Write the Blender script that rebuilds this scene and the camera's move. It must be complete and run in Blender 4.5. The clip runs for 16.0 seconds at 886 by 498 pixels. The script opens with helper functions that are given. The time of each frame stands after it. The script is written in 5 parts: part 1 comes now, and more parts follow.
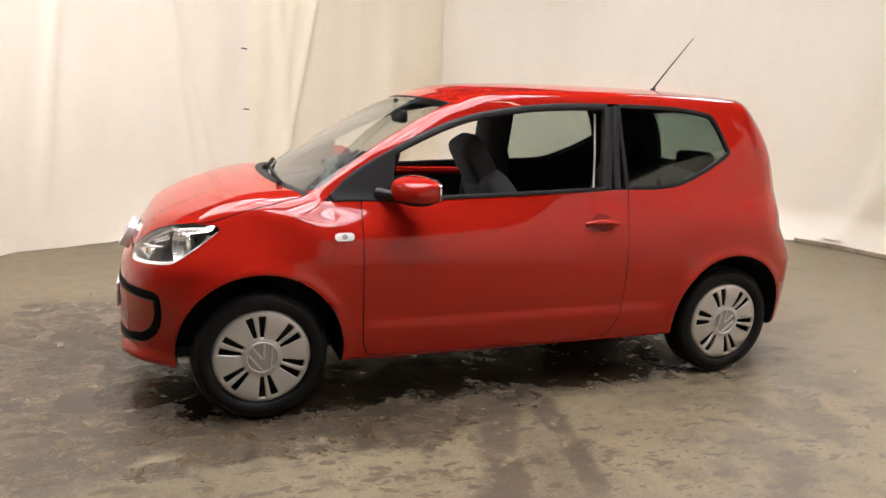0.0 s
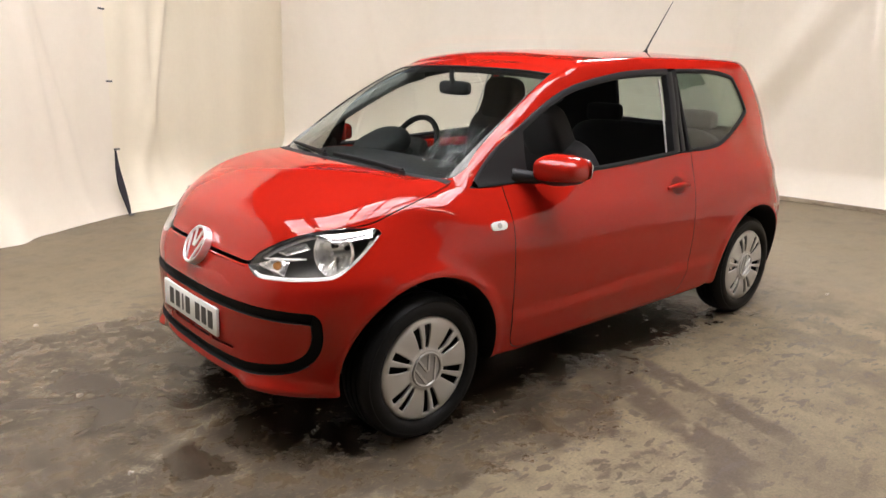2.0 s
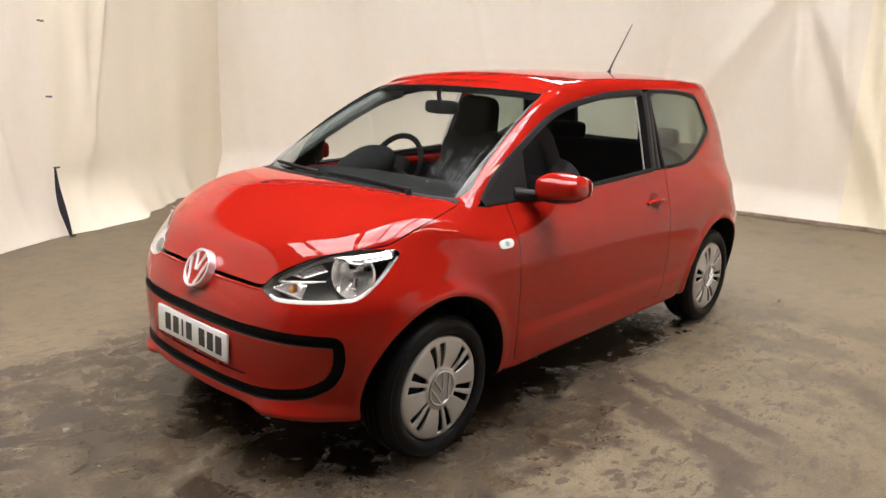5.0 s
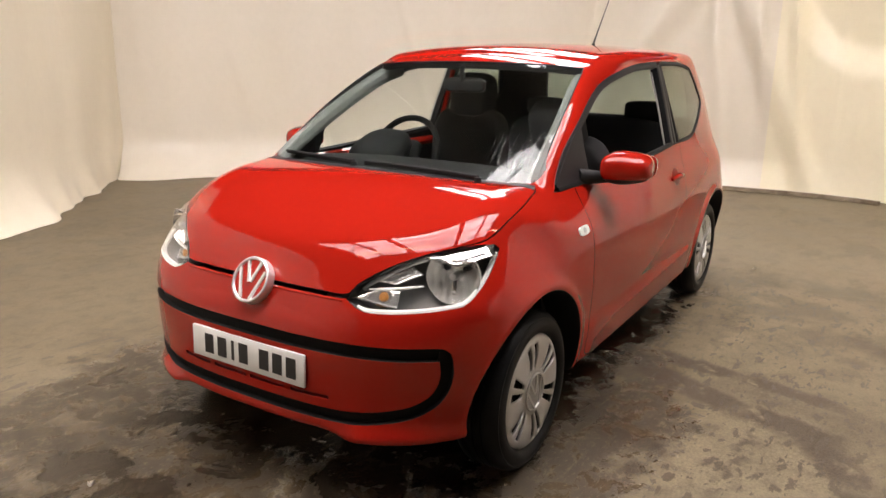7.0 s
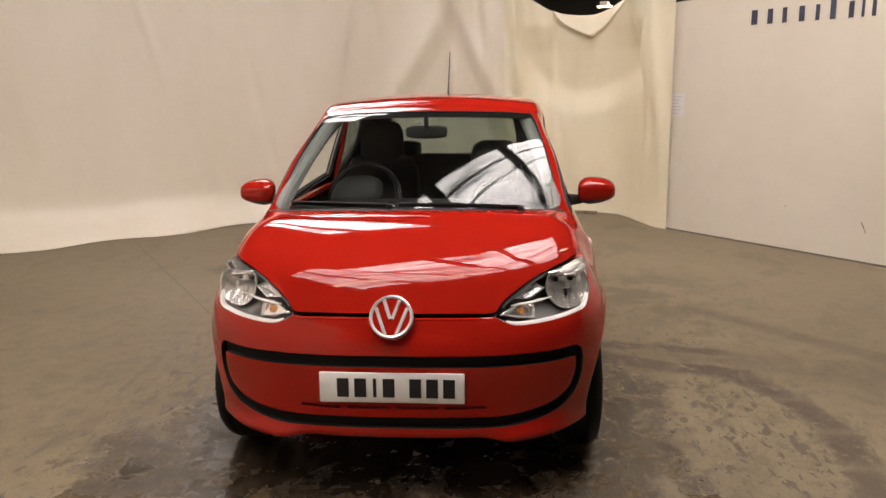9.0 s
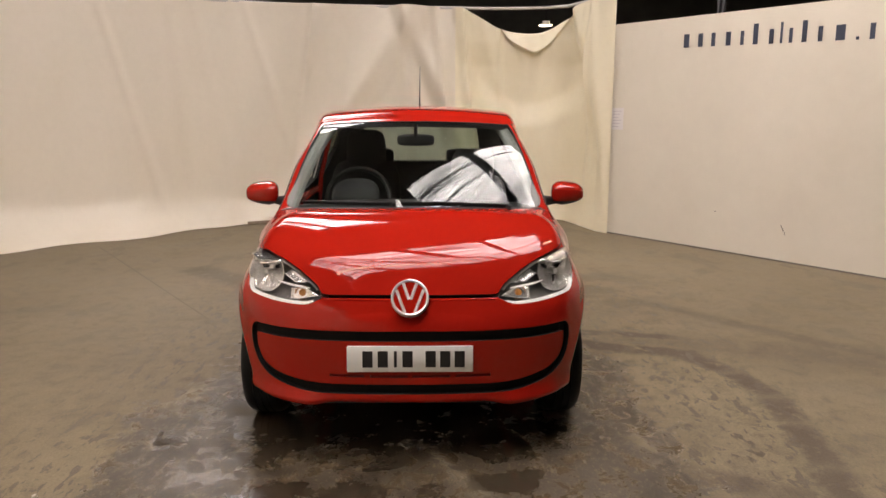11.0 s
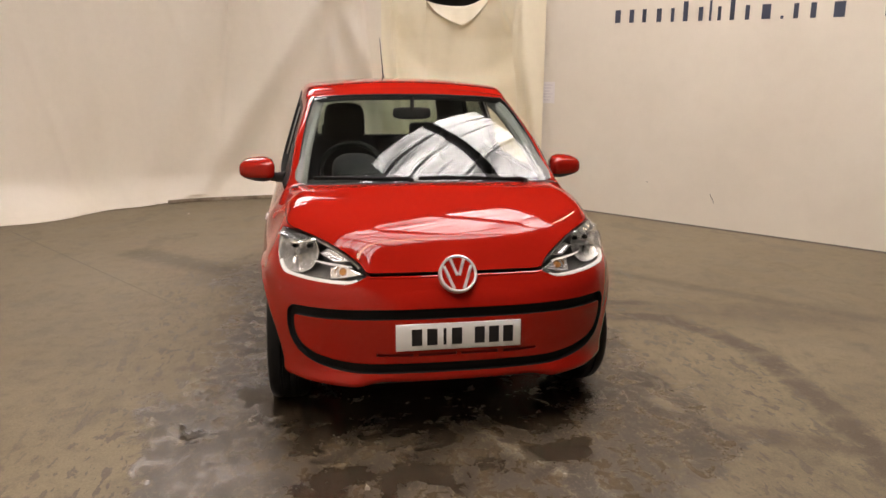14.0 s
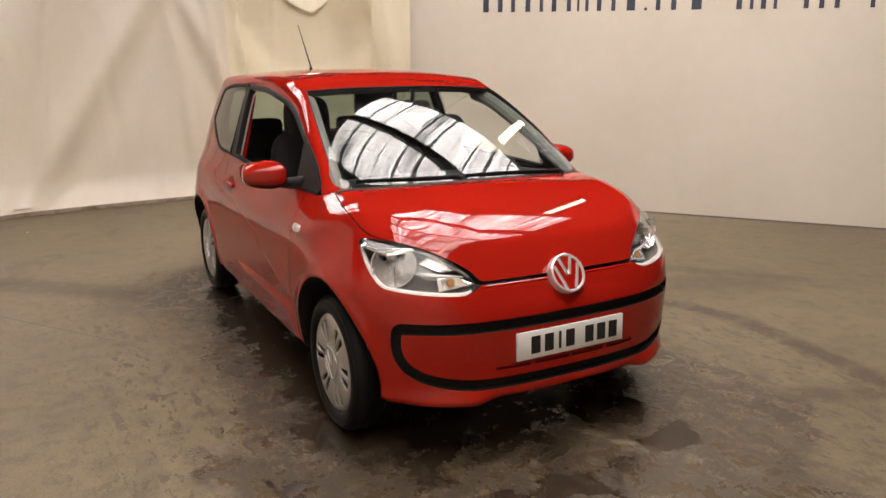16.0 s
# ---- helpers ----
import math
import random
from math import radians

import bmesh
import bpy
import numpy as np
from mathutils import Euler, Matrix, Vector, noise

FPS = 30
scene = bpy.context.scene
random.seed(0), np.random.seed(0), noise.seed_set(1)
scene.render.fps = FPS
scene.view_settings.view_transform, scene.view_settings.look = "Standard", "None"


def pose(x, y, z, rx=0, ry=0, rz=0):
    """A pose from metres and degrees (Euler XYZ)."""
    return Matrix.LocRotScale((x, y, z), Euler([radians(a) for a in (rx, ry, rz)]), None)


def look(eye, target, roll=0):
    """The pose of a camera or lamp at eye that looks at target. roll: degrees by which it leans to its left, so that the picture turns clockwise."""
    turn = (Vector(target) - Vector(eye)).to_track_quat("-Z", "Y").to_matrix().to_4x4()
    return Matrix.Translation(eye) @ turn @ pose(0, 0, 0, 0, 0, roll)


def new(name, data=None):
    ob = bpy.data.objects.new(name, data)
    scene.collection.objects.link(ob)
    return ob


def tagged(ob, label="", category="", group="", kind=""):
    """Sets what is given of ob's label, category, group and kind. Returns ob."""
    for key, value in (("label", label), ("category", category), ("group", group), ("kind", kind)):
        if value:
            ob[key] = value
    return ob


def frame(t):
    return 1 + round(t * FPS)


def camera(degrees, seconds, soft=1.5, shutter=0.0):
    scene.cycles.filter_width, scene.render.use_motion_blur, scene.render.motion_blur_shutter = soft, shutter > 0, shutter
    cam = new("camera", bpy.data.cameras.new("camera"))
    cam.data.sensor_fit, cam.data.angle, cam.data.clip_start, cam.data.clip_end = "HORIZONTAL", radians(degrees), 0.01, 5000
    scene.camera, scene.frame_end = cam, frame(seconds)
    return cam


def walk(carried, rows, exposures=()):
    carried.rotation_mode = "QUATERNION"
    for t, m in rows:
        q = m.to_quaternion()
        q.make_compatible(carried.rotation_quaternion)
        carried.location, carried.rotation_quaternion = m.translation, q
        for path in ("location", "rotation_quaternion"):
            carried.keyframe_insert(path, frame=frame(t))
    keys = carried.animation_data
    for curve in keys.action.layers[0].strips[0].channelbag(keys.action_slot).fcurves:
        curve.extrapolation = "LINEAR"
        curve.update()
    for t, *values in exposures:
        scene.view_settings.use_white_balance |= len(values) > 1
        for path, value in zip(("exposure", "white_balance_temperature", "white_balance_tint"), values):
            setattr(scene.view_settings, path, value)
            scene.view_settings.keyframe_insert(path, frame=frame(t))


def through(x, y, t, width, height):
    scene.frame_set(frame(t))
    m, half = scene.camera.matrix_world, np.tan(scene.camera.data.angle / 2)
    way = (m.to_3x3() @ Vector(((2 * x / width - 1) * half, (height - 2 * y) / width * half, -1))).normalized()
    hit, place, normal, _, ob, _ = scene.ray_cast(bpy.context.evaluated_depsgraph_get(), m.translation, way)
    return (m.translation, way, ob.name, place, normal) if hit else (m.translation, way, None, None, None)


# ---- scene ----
cam = camera(61.9, 16.0)
PATH = [
    (0, (-1.531, -3.831, 1.424), (-0.857, -1.994, 1.009), 2.48),
    (0.5, (-1.950, -3.625, 1.433), (-1.084, -1.887, 0.953), 1.68),
    (1, (-2.313, -3.341, 1.450), (-1.303, -1.682, 0.972), 2.02),
    (1.5, (-2.635, -3.065, 1.438), (-1.480, -1.506, 0.954), 1.45),
    (2, (-2.876, -2.785, 1.445), (-1.609, -1.323, 0.938), 1.22),
    (2.5, (-3.101, -2.641, 1.464), (-1.734, -1.260, 0.988), 0.95),
    (3, (-3.147, -2.564, 1.462), (-1.715, -1.247, 0.996), 1.78),
    (5.5, (-3.152, -2.528, 1.461), (-1.713, -1.219, 0.995), 1.71),
    (6, (-3.176, -2.357, 1.448), (-1.707, -1.085, 0.978), 1.91),
    (6.5, (-3.212, -2.105, 1.443), (-1.754, -0.821, 0.967), 1.82),
    (7, (-3.397, -1.771, 1.428), (-1.759, -0.743, 0.918), 0.73),
    (7.5, (-3.607, -1.416, 1.412), (-1.829, -0.630, 0.941), 0.85),
    (8, (-3.872, -1.075, 1.419), (-2.022, -0.453, 0.984), 0.66),
    (8.5, (-4.081, -0.708, 1.441), (-2.170, -0.325, 0.993), -0.22),
    (9, (-4.254, -0.391, 1.452), (-2.300, -0.231, 1.057), -0.80),
    (9.5, (-4.489, -0.205, 1.466), (-2.527, -0.177, 1.077), -1.04),
    (9.7, (-4.529, -0.186, 1.466), (-2.567, -0.169, 1.086), -0.84),
    (12, (-4.776, -0.040, 1.452), (-2.815, -0.100, 1.064), 0.51),
    (12.5, (-4.759, -0.020, 1.448), (-2.803, -0.093, 1.041), 0.12),
    (13, (-4.770, 0.122, 1.454), (-2.819, -0.028, 1.040), -0.88),
    (13.5, (-4.734, 0.315, 1.447), (-2.793, 0.074, 1.028), 0.01),
    (14, (-4.612, 0.587, 1.454), (-2.692, 0.234, 1.018), 0.47),
    (14.5, (-4.505, 0.923, 1.445), (-2.618, 0.434, 0.998), -0.09),
    (15, (-4.303, 1.235, 1.432), (-2.470, 0.583, 0.970), 0.26),
    (15.5, (-4.131, 1.516, 1.446), (-2.346, 0.739, 0.989), -0.09),
    (16, (-3.967, 1.762, 1.460), (-2.261, 0.827, 0.998), -0.22),
]
walk(cam, [(t, look(eye, target, roll)) for t, eye, target, roll in PATH], [(0.0, 0.28, 6600, 16), (3.0, 0.26, 6600, 16), (6.0, 0.22, 6750, 17), (7.5, -0.02, 7100, 19), (8.5, -0.26, 7300, 20), (9.5, -0.36, 7300, 20), (12.0, -0.32, 7300, 20), (16.0, -0.30, 7300, 20)])

# ---- light: grey daylight through the roof lights, and the hall's fluorescent tubes ----
world = bpy.data.worlds.new("world")
world.use_nodes = True
scene.world = world
sky = world.node_tree.nodes.new("ShaderNodeTexSky")
sky.sky_type, sky.sun_disc, sky.sun_elevation, sky.sun_rotation = "NISHITA", False, radians(35), radians(120)
world.node_tree.links.new(sky.outputs[0], world.node_tree.nodes["Background"].inputs[0])
world.node_tree.nodes["Background"].inputs[1].default_value = 0.08

# ---- materials ----
def material(name, colour, rough=0.5, metal=0.0, **more):
    m = bpy.data.materials.new(name)
    m.use_nodes = True
    b = m.node_tree.nodes["Principled BSDF"]
    b.inputs["Base Color"].default_value = (*colour, 1)
    b.inputs["Roughness"].default_value, b.inputs["Metallic"].default_value = rough, metal
    for key, value in more.items():
        b.inputs[key.replace("_", " ")].default_value = value
    return m


def node(m, kind, **props):
    n = m.node_tree.nodes.new(kind)
    for k, v in props.items():
        if k in ("operation", "blend_type", "data_type", "wave_type", "bands_direction"):
            setattr(n, k, v)
        else:
            n.inputs[k].default_value = v
    return n


def link(m, a, b):
    m.node_tree.links.new(a, b)


def bsdf(m):
    return m.node_tree.nodes["Principled BSDF"]


def noise_node(m, scale, detail=4.0, rough=0.55, space="Object", stretch=(1, 1, 1), distort=0.0):
    tc = m.node_tree.nodes.new("ShaderNodeTexCoord")
    mp = m.node_tree.nodes.new("ShaderNodeMapping")
    mp.inputs["Scale"].default_value = stretch
    n = m.node_tree.nodes.new("ShaderNodeTexNoise")
    n.inputs["Scale"].default_value, n.inputs["Detail"].default_value = scale, detail
    n.inputs["Roughness"].default_value, n.inputs["Distortion"].default_value = rough, distort
    link(m, tc.outputs[space], mp.inputs[0])
    link(m, mp.outputs[0], n.inputs["Vector"])
    return n.outputs["Fac"]


def ramp(m, fac, *stops):
    r = m.node_tree.nodes.new("ShaderNodeValToRGB")
    e = r.color_ramp.elements
    while len(e) < len(stops):
        e.new(0.5)
    for i, (pos, c) in enumerate(stops):
        e[i].position = pos
        e[i].color = (*c, 1) if isinstance(c, tuple) else (c, c, c, 1)
    link(m, fac, r.inputs[0])
    return r.outputs[0]


def mix(m, fac, a, b, mode="MIX"):
    n = m.node_tree.nodes.new("ShaderNodeMix")
    n.data_type, n.blend_type = "RGBA", mode
    for sock, v in ((n.inputs[0], fac), (n.inputs[6], a), (n.inputs[7], b)):
        if isinstance(v, bpy.types.NodeSocket):
            link(m, v, sock)
        elif isinstance(v, tuple):
            sock.default_value = (*v, 1)
        else:
            sock.default_value = v
    return n.outputs[2]


def calc(m, op, a, b=0.0, c=0.0):
    n = m.node_tree.nodes.new("ShaderNodeMath")
    n.operation = op
    for sock, v in zip(n.inputs, (a, b, c)):
        if isinstance(v, bpy.types.NodeSocket):
            link(m, v, sock)
        else:
            sock.default_value = v
    return n.outputs[0]


def bump(m, height, strength=0.2, distance=0.01):
    n = m.node_tree.nodes.new("ShaderNodeBump")
    n.inputs["Strength"].default_value, n.inputs["Distance"].default_value = strength, distance
    link(m, height, n.inputs["Height"])
    link(m, n.outputs[0], bsdf(m).inputs["Normal"])


def glow(name, colour, power):
    m = bpy.data.materials.new(name)
    m.use_nodes = True
    nt = m.node_tree
    nt.nodes.remove(nt.nodes["Principled BSDF"])
    e = nt.nodes.new("ShaderNodeEmission")
    e.inputs[0].default_value, e.inputs[1].default_value = (*colour, 1), power
    nt.links.new(e.outputs[0], nt.nodes["Material Output"].inputs[0])
    return m


RED = material("red_paint", (0.328, 0.0120, 0.0062), 0.5, 0.0, Specular_IOR_Level=0.0, Coat_Weight=1.0, Coat_Roughness=0.02, Coat_IOR=1.42)
BLACK_PLASTIC = material("black_plastic", (0.012, 0.012, 0.013), 0.48, 0.0, Specular_IOR_Level=0.25)
bump(BLACK_PLASTIC, noise_node(BLACK_PLASTIC, 900, 2), 0.15, 0.001)
RUBBER = material("black_rubber", (0.011, 0.011, 0.0115), 0.6, 0.0, Specular_IOR_Level=0.2)
TYRE = material("tyre_rubber", (0.008, 0.008, 0.0082), 0.45, 0.0, Specular_IOR_Level=0.12)
bump(TYRE, noise_node(TYRE, 140, 3), 0.2, 0.001)
DARK = material("dark_underbody", (0.016, 0.016, 0.016), 0.9)
CABIN = material("dark_cabin_lining", (0.022, 0.022, 0.024), 0.8)
CHROME = material("chrome", (0.75, 0.75, 0.76), 0.08, 1.0)
SILVER = material("silver_lacquer", (0.48, 0.47, 0.45), 0.38, 0.6)
WHITE_PLASTIC = material("white_plate", (0.78, 0.78, 0.76), 0.35)
BAR_BLACK = material("plate_black", (0.01, 0.01, 0.012), 0.4)
TINTED = material("tinted_glass", (0.42, 0.50, 0.46), 0.0, 0.0, Transmission_Weight=1.0, IOR=1.45)
LENS = material("lamp_lens", (0.97, 0.97, 0.97), 0.0, 0.0, Transmission_Weight=1.0, IOR=1.3)
WATER = material("rain_water", (0.95, 0.95, 0.95), 0.0, 0.0, Transmission_Weight=1.0, IOR=1.33)
# darker copy of the body red, for shade painted into recesses
RED_SHADED = material("red_recess_shade", (0.20, 0.007, 0.006), 0.4, 0.0, Specular_IOR_Level=0.1, Coat_Weight=0.3)
CLEAR_WHITE = material("clear_plastic", (0.75, 0.74, 0.70), 0.15, 0.0, Coat_Weight=1.0)
BRIGHT = material("bright_strip", (0.82, 0.82, 0.80), 0.3, 0.1)
LAMP_GREY = material("lamp_grey", (0.115, 0.113, 0.108), 0.45, 0.2)
SHADE = material("polished_shade", (0.92, 0.92, 0.91), 0.22, 1.0)
BADGE = material("badge_silver", (0.82, 0.82, 0.82), 0.28, 0.6)
BOWL = material("reflector_chrome", (0.93, 0.92, 0.90), 0.24, 0.85)
bump(BOWL, noise_node(BOWL, 20.0, 1, 0.4, stretch=(2.0, 6.0, 1.0)), 0.20, 0.006)
GRILLE = material("matt_black_grille", (0.012, 0.012, 0.0125), 0.8, 0.0, Specular_IOR_Level=0.2)
AMBER = material("amber_bulb", (0.50, 0.22, 0.07), 0.2, 0.0, Coat_Weight=1.0)
SILVER_DULL = material("dull_silver", (0.34, 0.33, 0.32), 0.5, 0.5)
STEEL_BLACK = material("black_steel", (0.015, 0.015, 0.015), 0.6)
SEAT = material("seat_fabric", (0.022, 0.022, 0.024), 0.9)
DASH = material("dash_plastic", (0.0065, 0.0068, 0.0072), 0.65, 0.0, Specular_IOR_Level=0.18)
bump(DASH, noise_node(DASH, 500, 2), 0.2, 0.001)
TRIM_GREY = material("grey_pillar_trim", (0.17, 0.175, 0.165), 0.75)


def make_wet_glass():
    m = material("rain_wet_glass", (0.86, 0.92, 0.89), 0.0, 0.0, Transmission_Weight=1.0, IOR=1.36)
    tc = m.node_tree.nodes.new("ShaderNodeTexCoord")
    sep = m.node_tree.nodes.new("ShaderNodeSeparateXYZ")
    link(m, tc.outputs["Object"], sep.inputs[0])
    drops = noise_node(m, 70, 4, 0.62, stretch=(0.07, 1.0, 0.07), distort=0.35)
    n = m.node_tree.nodes.new("ShaderNodeMapRange")
    n.inputs[1].default_value, n.inputs[2].default_value = -0.30, -0.55
    link(m, sep.outputs[1], n.inputs[0])
    r = ramp(m, drops, (0.50, 0.0), (0.64, 1.0))
    h = calc(m, "MULTIPLY", r, n.outputs[0])
    low = m.node_tree.nodes.new("ShaderNodeMapRange")
    low.inputs[1].default_value, low.inputs[2].default_value = -0.60, -0.88
    link(m, sep.outputs[0], low.inputs[0])
    bump(m, calc(m, "MULTIPLY", h, low.outputs[0]), 0.014, 0.002)
    return m


WET_GLASS = make_wet_glass()


def seg_mask(m, xy, a, b, width, soft):
    """1 inside a bar from a to b on the ground, 0 outside, soft at its sides."""
    x, y = xy
    dx, dy = b[0] - a[0], b[1] - a[1]
    ln = math.hypot(dx, dy)
    dx, dy = dx / ln, dy / ln
    along = calc(m, "ADD", calc(m, "MULTIPLY", calc(m, "SUBTRACT", x, a[0]), dx), calc(m, "MULTIPLY", calc(m, "SUBTRACT", y, a[1]), dy))
    across = calc(m, "ABSOLUTE", calc(m, "ADD", calc(m, "MULTIPLY", calc(m, "SUBTRACT", x, a[0]), -dy), calc(m, "MULTIPLY", calc(m, "SUBTRACT", y, a[1]), dx)))
    ends = calc(m, "MULTIPLY", fade(m, along, -0.1, 0.1), fade(m, along, ln + 0.1, ln - 0.1))
    return calc(m, "MULTIPLY", ends, fade(m, across, width / 2 + soft, width / 2 - soft))


def fade(m, value, lo, hi):
    n = m.node_tree.nodes.new("ShaderNodeMapRange")
    n.interpolation_type = "SMOOTHSTEP"
    n.clamp = True
    a, b = (lo, hi) if lo < hi else (hi, lo)
    n.inputs[1].default_value, n.inputs[2].default_value = a, b
    n.inputs[3].default_value, n.inputs[4].default_value = (0.0, 1.0) if lo < hi else (1.0, 0.0)
    if isinstance(value, bpy.types.NodeSocket):
        link(m, value, n.inputs[0])
    return n.outputs[0]


def most(m, *values):
    out = values[0]
    for v in values[1:]:
        out = calc(m, "MAXIMUM", out, v)
    return out


def make_concrete():
    m = material("wet_concrete", (0.2, 0.18, 0.15), 0.6, 0.0, Specular_IOR_Level=0.36)
    tc = m.node_tree.nodes.new("ShaderNodeTexCoord")
    sep = m.node_tree.nodes.new("ShaderNodeSeparateXYZ")
    link(m, tc.outputs["Object"], sep.inputs[0])

    def times(*v):
        out = v[0]
        for k in v[1:]:
            out = calc(m, "MULTIPLY", out, k)
        return out

    wob = calc(m, "MULTIPLY", calc(m, "SUBTRACT", noise_node(m, 3.0, 5), 0.5), 0.12)
    fine = calc(m, "MULTIPLY", calc(m, "SUBTRACT", noise_node(m, 18.0, 5), 0.5), 0.10)
    x = calc(m, "ADD", calc(m, "ADD", sep.outputs[0], wob), fine)
    y = calc(m, "ADD", calc(m, "ADD", sep.outputs[1], wob), fine)
    big, mid, grain = noise_node(m, 0.55, 5, 0.6), noise_node(m, 2.6, 8, 0.62), noise_node(m, 60.0, 5, 0.7)
    patchy = noise_node(m, 9.0, 8, 0.7, distort=0.4)
    col = ramp(m, big, (0.32, (0.146, 0.116, 0.078)), (0.68, (0.192, 0.157, 0.109)))
    col = mix(m, 0.50, col, ramp(m, mid, (0.34, 0.50), (0.47, 0.90), (0.66, 1.08)), "MULTIPLY")
    col = mix(m, 0.40, col, ramp(m, patchy, (0.36, 0.50), (0.50, 1.0), (0.66, 1.15)), "MULTIPLY")
    col = mix(m, 0.30, col, ramp(m, grain, (0.32, 0.60), (0.60, 1.0)), "MULTIPLY")
    # paler floor towards the back of the bay, outside a box round the car
    pale_back = times(fade(m, sep.outputs[0], 0.1, 1.9), calc(m, "SUBTRACT", 1.0, box_mask(m, sep, -3.0, 1.7, -1.2, 1.2, 0.4)))
    col = mix(m, times(pale_back, 0.33), col, (0.262, 0.215, 0.156))
    # broad faint stains all over the hall
    stain = fade(m, noise_node(m, 1.3, 8, 0.62, stretch=(1.0, 1.8, 1.0), distort=0.3), 0.56, 0.62)
    col = mix(m, times(stain, 0.26), col, (0.080, 0.063, 0.045))
    # trodden dirt and half-dried water in a wide ring about the car
    ring = box_mask(m, sep, -2.9, 2.0, -1.10, 1.40, 0.50)
    dirt = fade(m, calc(m, "ADD", times(ring, 0.42), noise_node(m, 5.2, 10, 0.72, stretch=(1.0, 1.3, 1.0))), 0.80, 0.98)
    col = mix(m, times(dirt, 0.50), col, (0.052, 0.039, 0.026))
    # splashes and drips round the car, drawn out along its length
    near = most(m, box_mask(m, sep, -2.6, 1.8, -2.0, 1.75, 0.45), 0.10)
    splash = fade(m, noise_node(m, 9.5, 5, 0.55, stretch=(0.7, 1.5, 1.0), distort=0.25), 0.585, 0.610)
    fleck = fade(m, noise_node(m, 22.0, 4, 0.55, stretch=(0.6, 1.4, 1.0), distort=0.4), 0.605, 0.628)
    speck = fade(m, noise_node(m, 30.0, 3, 0.5), 0.70, 0.715)
    drops = times(most(m, splash, fleck), near)
    trail = times(most(m, seg_mask(m, (x, y), (-1.42, -1.11), (-0.45, -1.10), 0.045, 0.02), seg_mask(m, (x, y), (-1.08, -1.38), (-0.52, -1.41), 0.05, 0.02)), fade(m, noise_node(m, 13.0, 3), 0.44, 0.50))
    spot = seg_mask(m, (x, y), (-0.80, -0.92), (-0.70, -0.95), 0.10, 0.015)
    drops = most(m, drops, trail, spot, times(speck, 0.6))
    col = mix(m, times(drops, 0.76), col, (0.052, 0.039, 0.028))
    # grey silt dried behind the rear wheel
    silt = times(box_mask(m, sep, 0.35, 1.9, -1.95, -0.95, 0.30), fade(m, noise_node(m, 3.2, 9, 0.66, stretch=(1.0, 0.8, 1.0), distort=0.3), 0.42, 0.60))
    col = mix(m, times(silt, 0.50), col, (0.070, 0.055, 0.040))
    # tyre marks
    def track(width, soft, *pts):
        return most(m, *[seg_mask(m, (x, y), p, q, width, soft) for p, q in zip(pts, pts[1:])])

    lines = most(m, track(0.17, 0.035, (-0.12, -0.86), (-0.33, -1.32), (-0.43, -1.72)), track(0.12, 0.03, (0.07, -0.82), (0.01, -1.27), (-0.09, -1.70)),
                 track(0.15, 0.04, (-0.42, -1.60), (-0.73, -1.80), (-1.09, -1.85), (-1.45, -1.83), (-1.88, -1.75), (-2.45, -1.57)),
                 times(track(0.16, 0.05, (-1.58, -0.78), (-1.78, -0.99), (-1.93, -1.17), (-2.07, -1.41), (-2.23, -1.75)), 0.75),
                 times(track(0.20, 0.09, (-1.70, -0.66), (-1.84, -0.91), (-2.00, -1.12)), 0.6), times(track(0.34, 0.14, (0.0, -1.15), (-0.31, -2.05), (-0.66, -2.82)), 0.45),
                 times(seg_mask(m, (x, y), (0.9, -1.65), (-0.75, -3.05), 0.15, 0.06), 0.6), times(seg_mask(m, (x, y), (2.1, 2.15), (0.9, 0.85), 0.30, 0.10), 0.7))
    torn = fade(m, noise_node(m, 11.0, 5, 0.6), 0.28, 0.46)
    col = mix(m, times(lines, torn, 0.80), col, (0.056, 0.041, 0.031))
    # saw-cut joint
    joint = seg_mask(m, (sep.outputs[0], sep.outputs[1]), (3.2, 3.50), (0.37, 1.49), 0.010, 0.006)
    col = mix(m, times(joint, 0.6), col, (0.06, 0.05, 0.04))
    # wash water lying round the car; the car's shade is painted in beneath it
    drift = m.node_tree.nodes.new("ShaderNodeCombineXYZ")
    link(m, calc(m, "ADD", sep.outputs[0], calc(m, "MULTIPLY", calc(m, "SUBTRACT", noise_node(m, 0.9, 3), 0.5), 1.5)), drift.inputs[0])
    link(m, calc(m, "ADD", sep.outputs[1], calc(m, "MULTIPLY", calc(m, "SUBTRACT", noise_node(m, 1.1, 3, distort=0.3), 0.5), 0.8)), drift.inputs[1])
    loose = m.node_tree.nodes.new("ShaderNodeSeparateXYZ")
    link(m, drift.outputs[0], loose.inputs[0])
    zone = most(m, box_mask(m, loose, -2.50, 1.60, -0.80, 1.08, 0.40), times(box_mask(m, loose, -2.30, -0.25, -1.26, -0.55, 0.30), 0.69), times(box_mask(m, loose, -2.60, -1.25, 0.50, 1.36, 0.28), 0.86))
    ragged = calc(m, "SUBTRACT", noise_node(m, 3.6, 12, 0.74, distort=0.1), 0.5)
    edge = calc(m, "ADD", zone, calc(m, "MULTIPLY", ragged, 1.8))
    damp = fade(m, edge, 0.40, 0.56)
    # box under the car, where its shade is painted as a dark smooth film
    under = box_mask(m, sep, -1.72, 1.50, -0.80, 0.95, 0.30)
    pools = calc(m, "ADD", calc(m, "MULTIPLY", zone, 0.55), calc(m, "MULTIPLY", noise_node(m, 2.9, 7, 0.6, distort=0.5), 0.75))
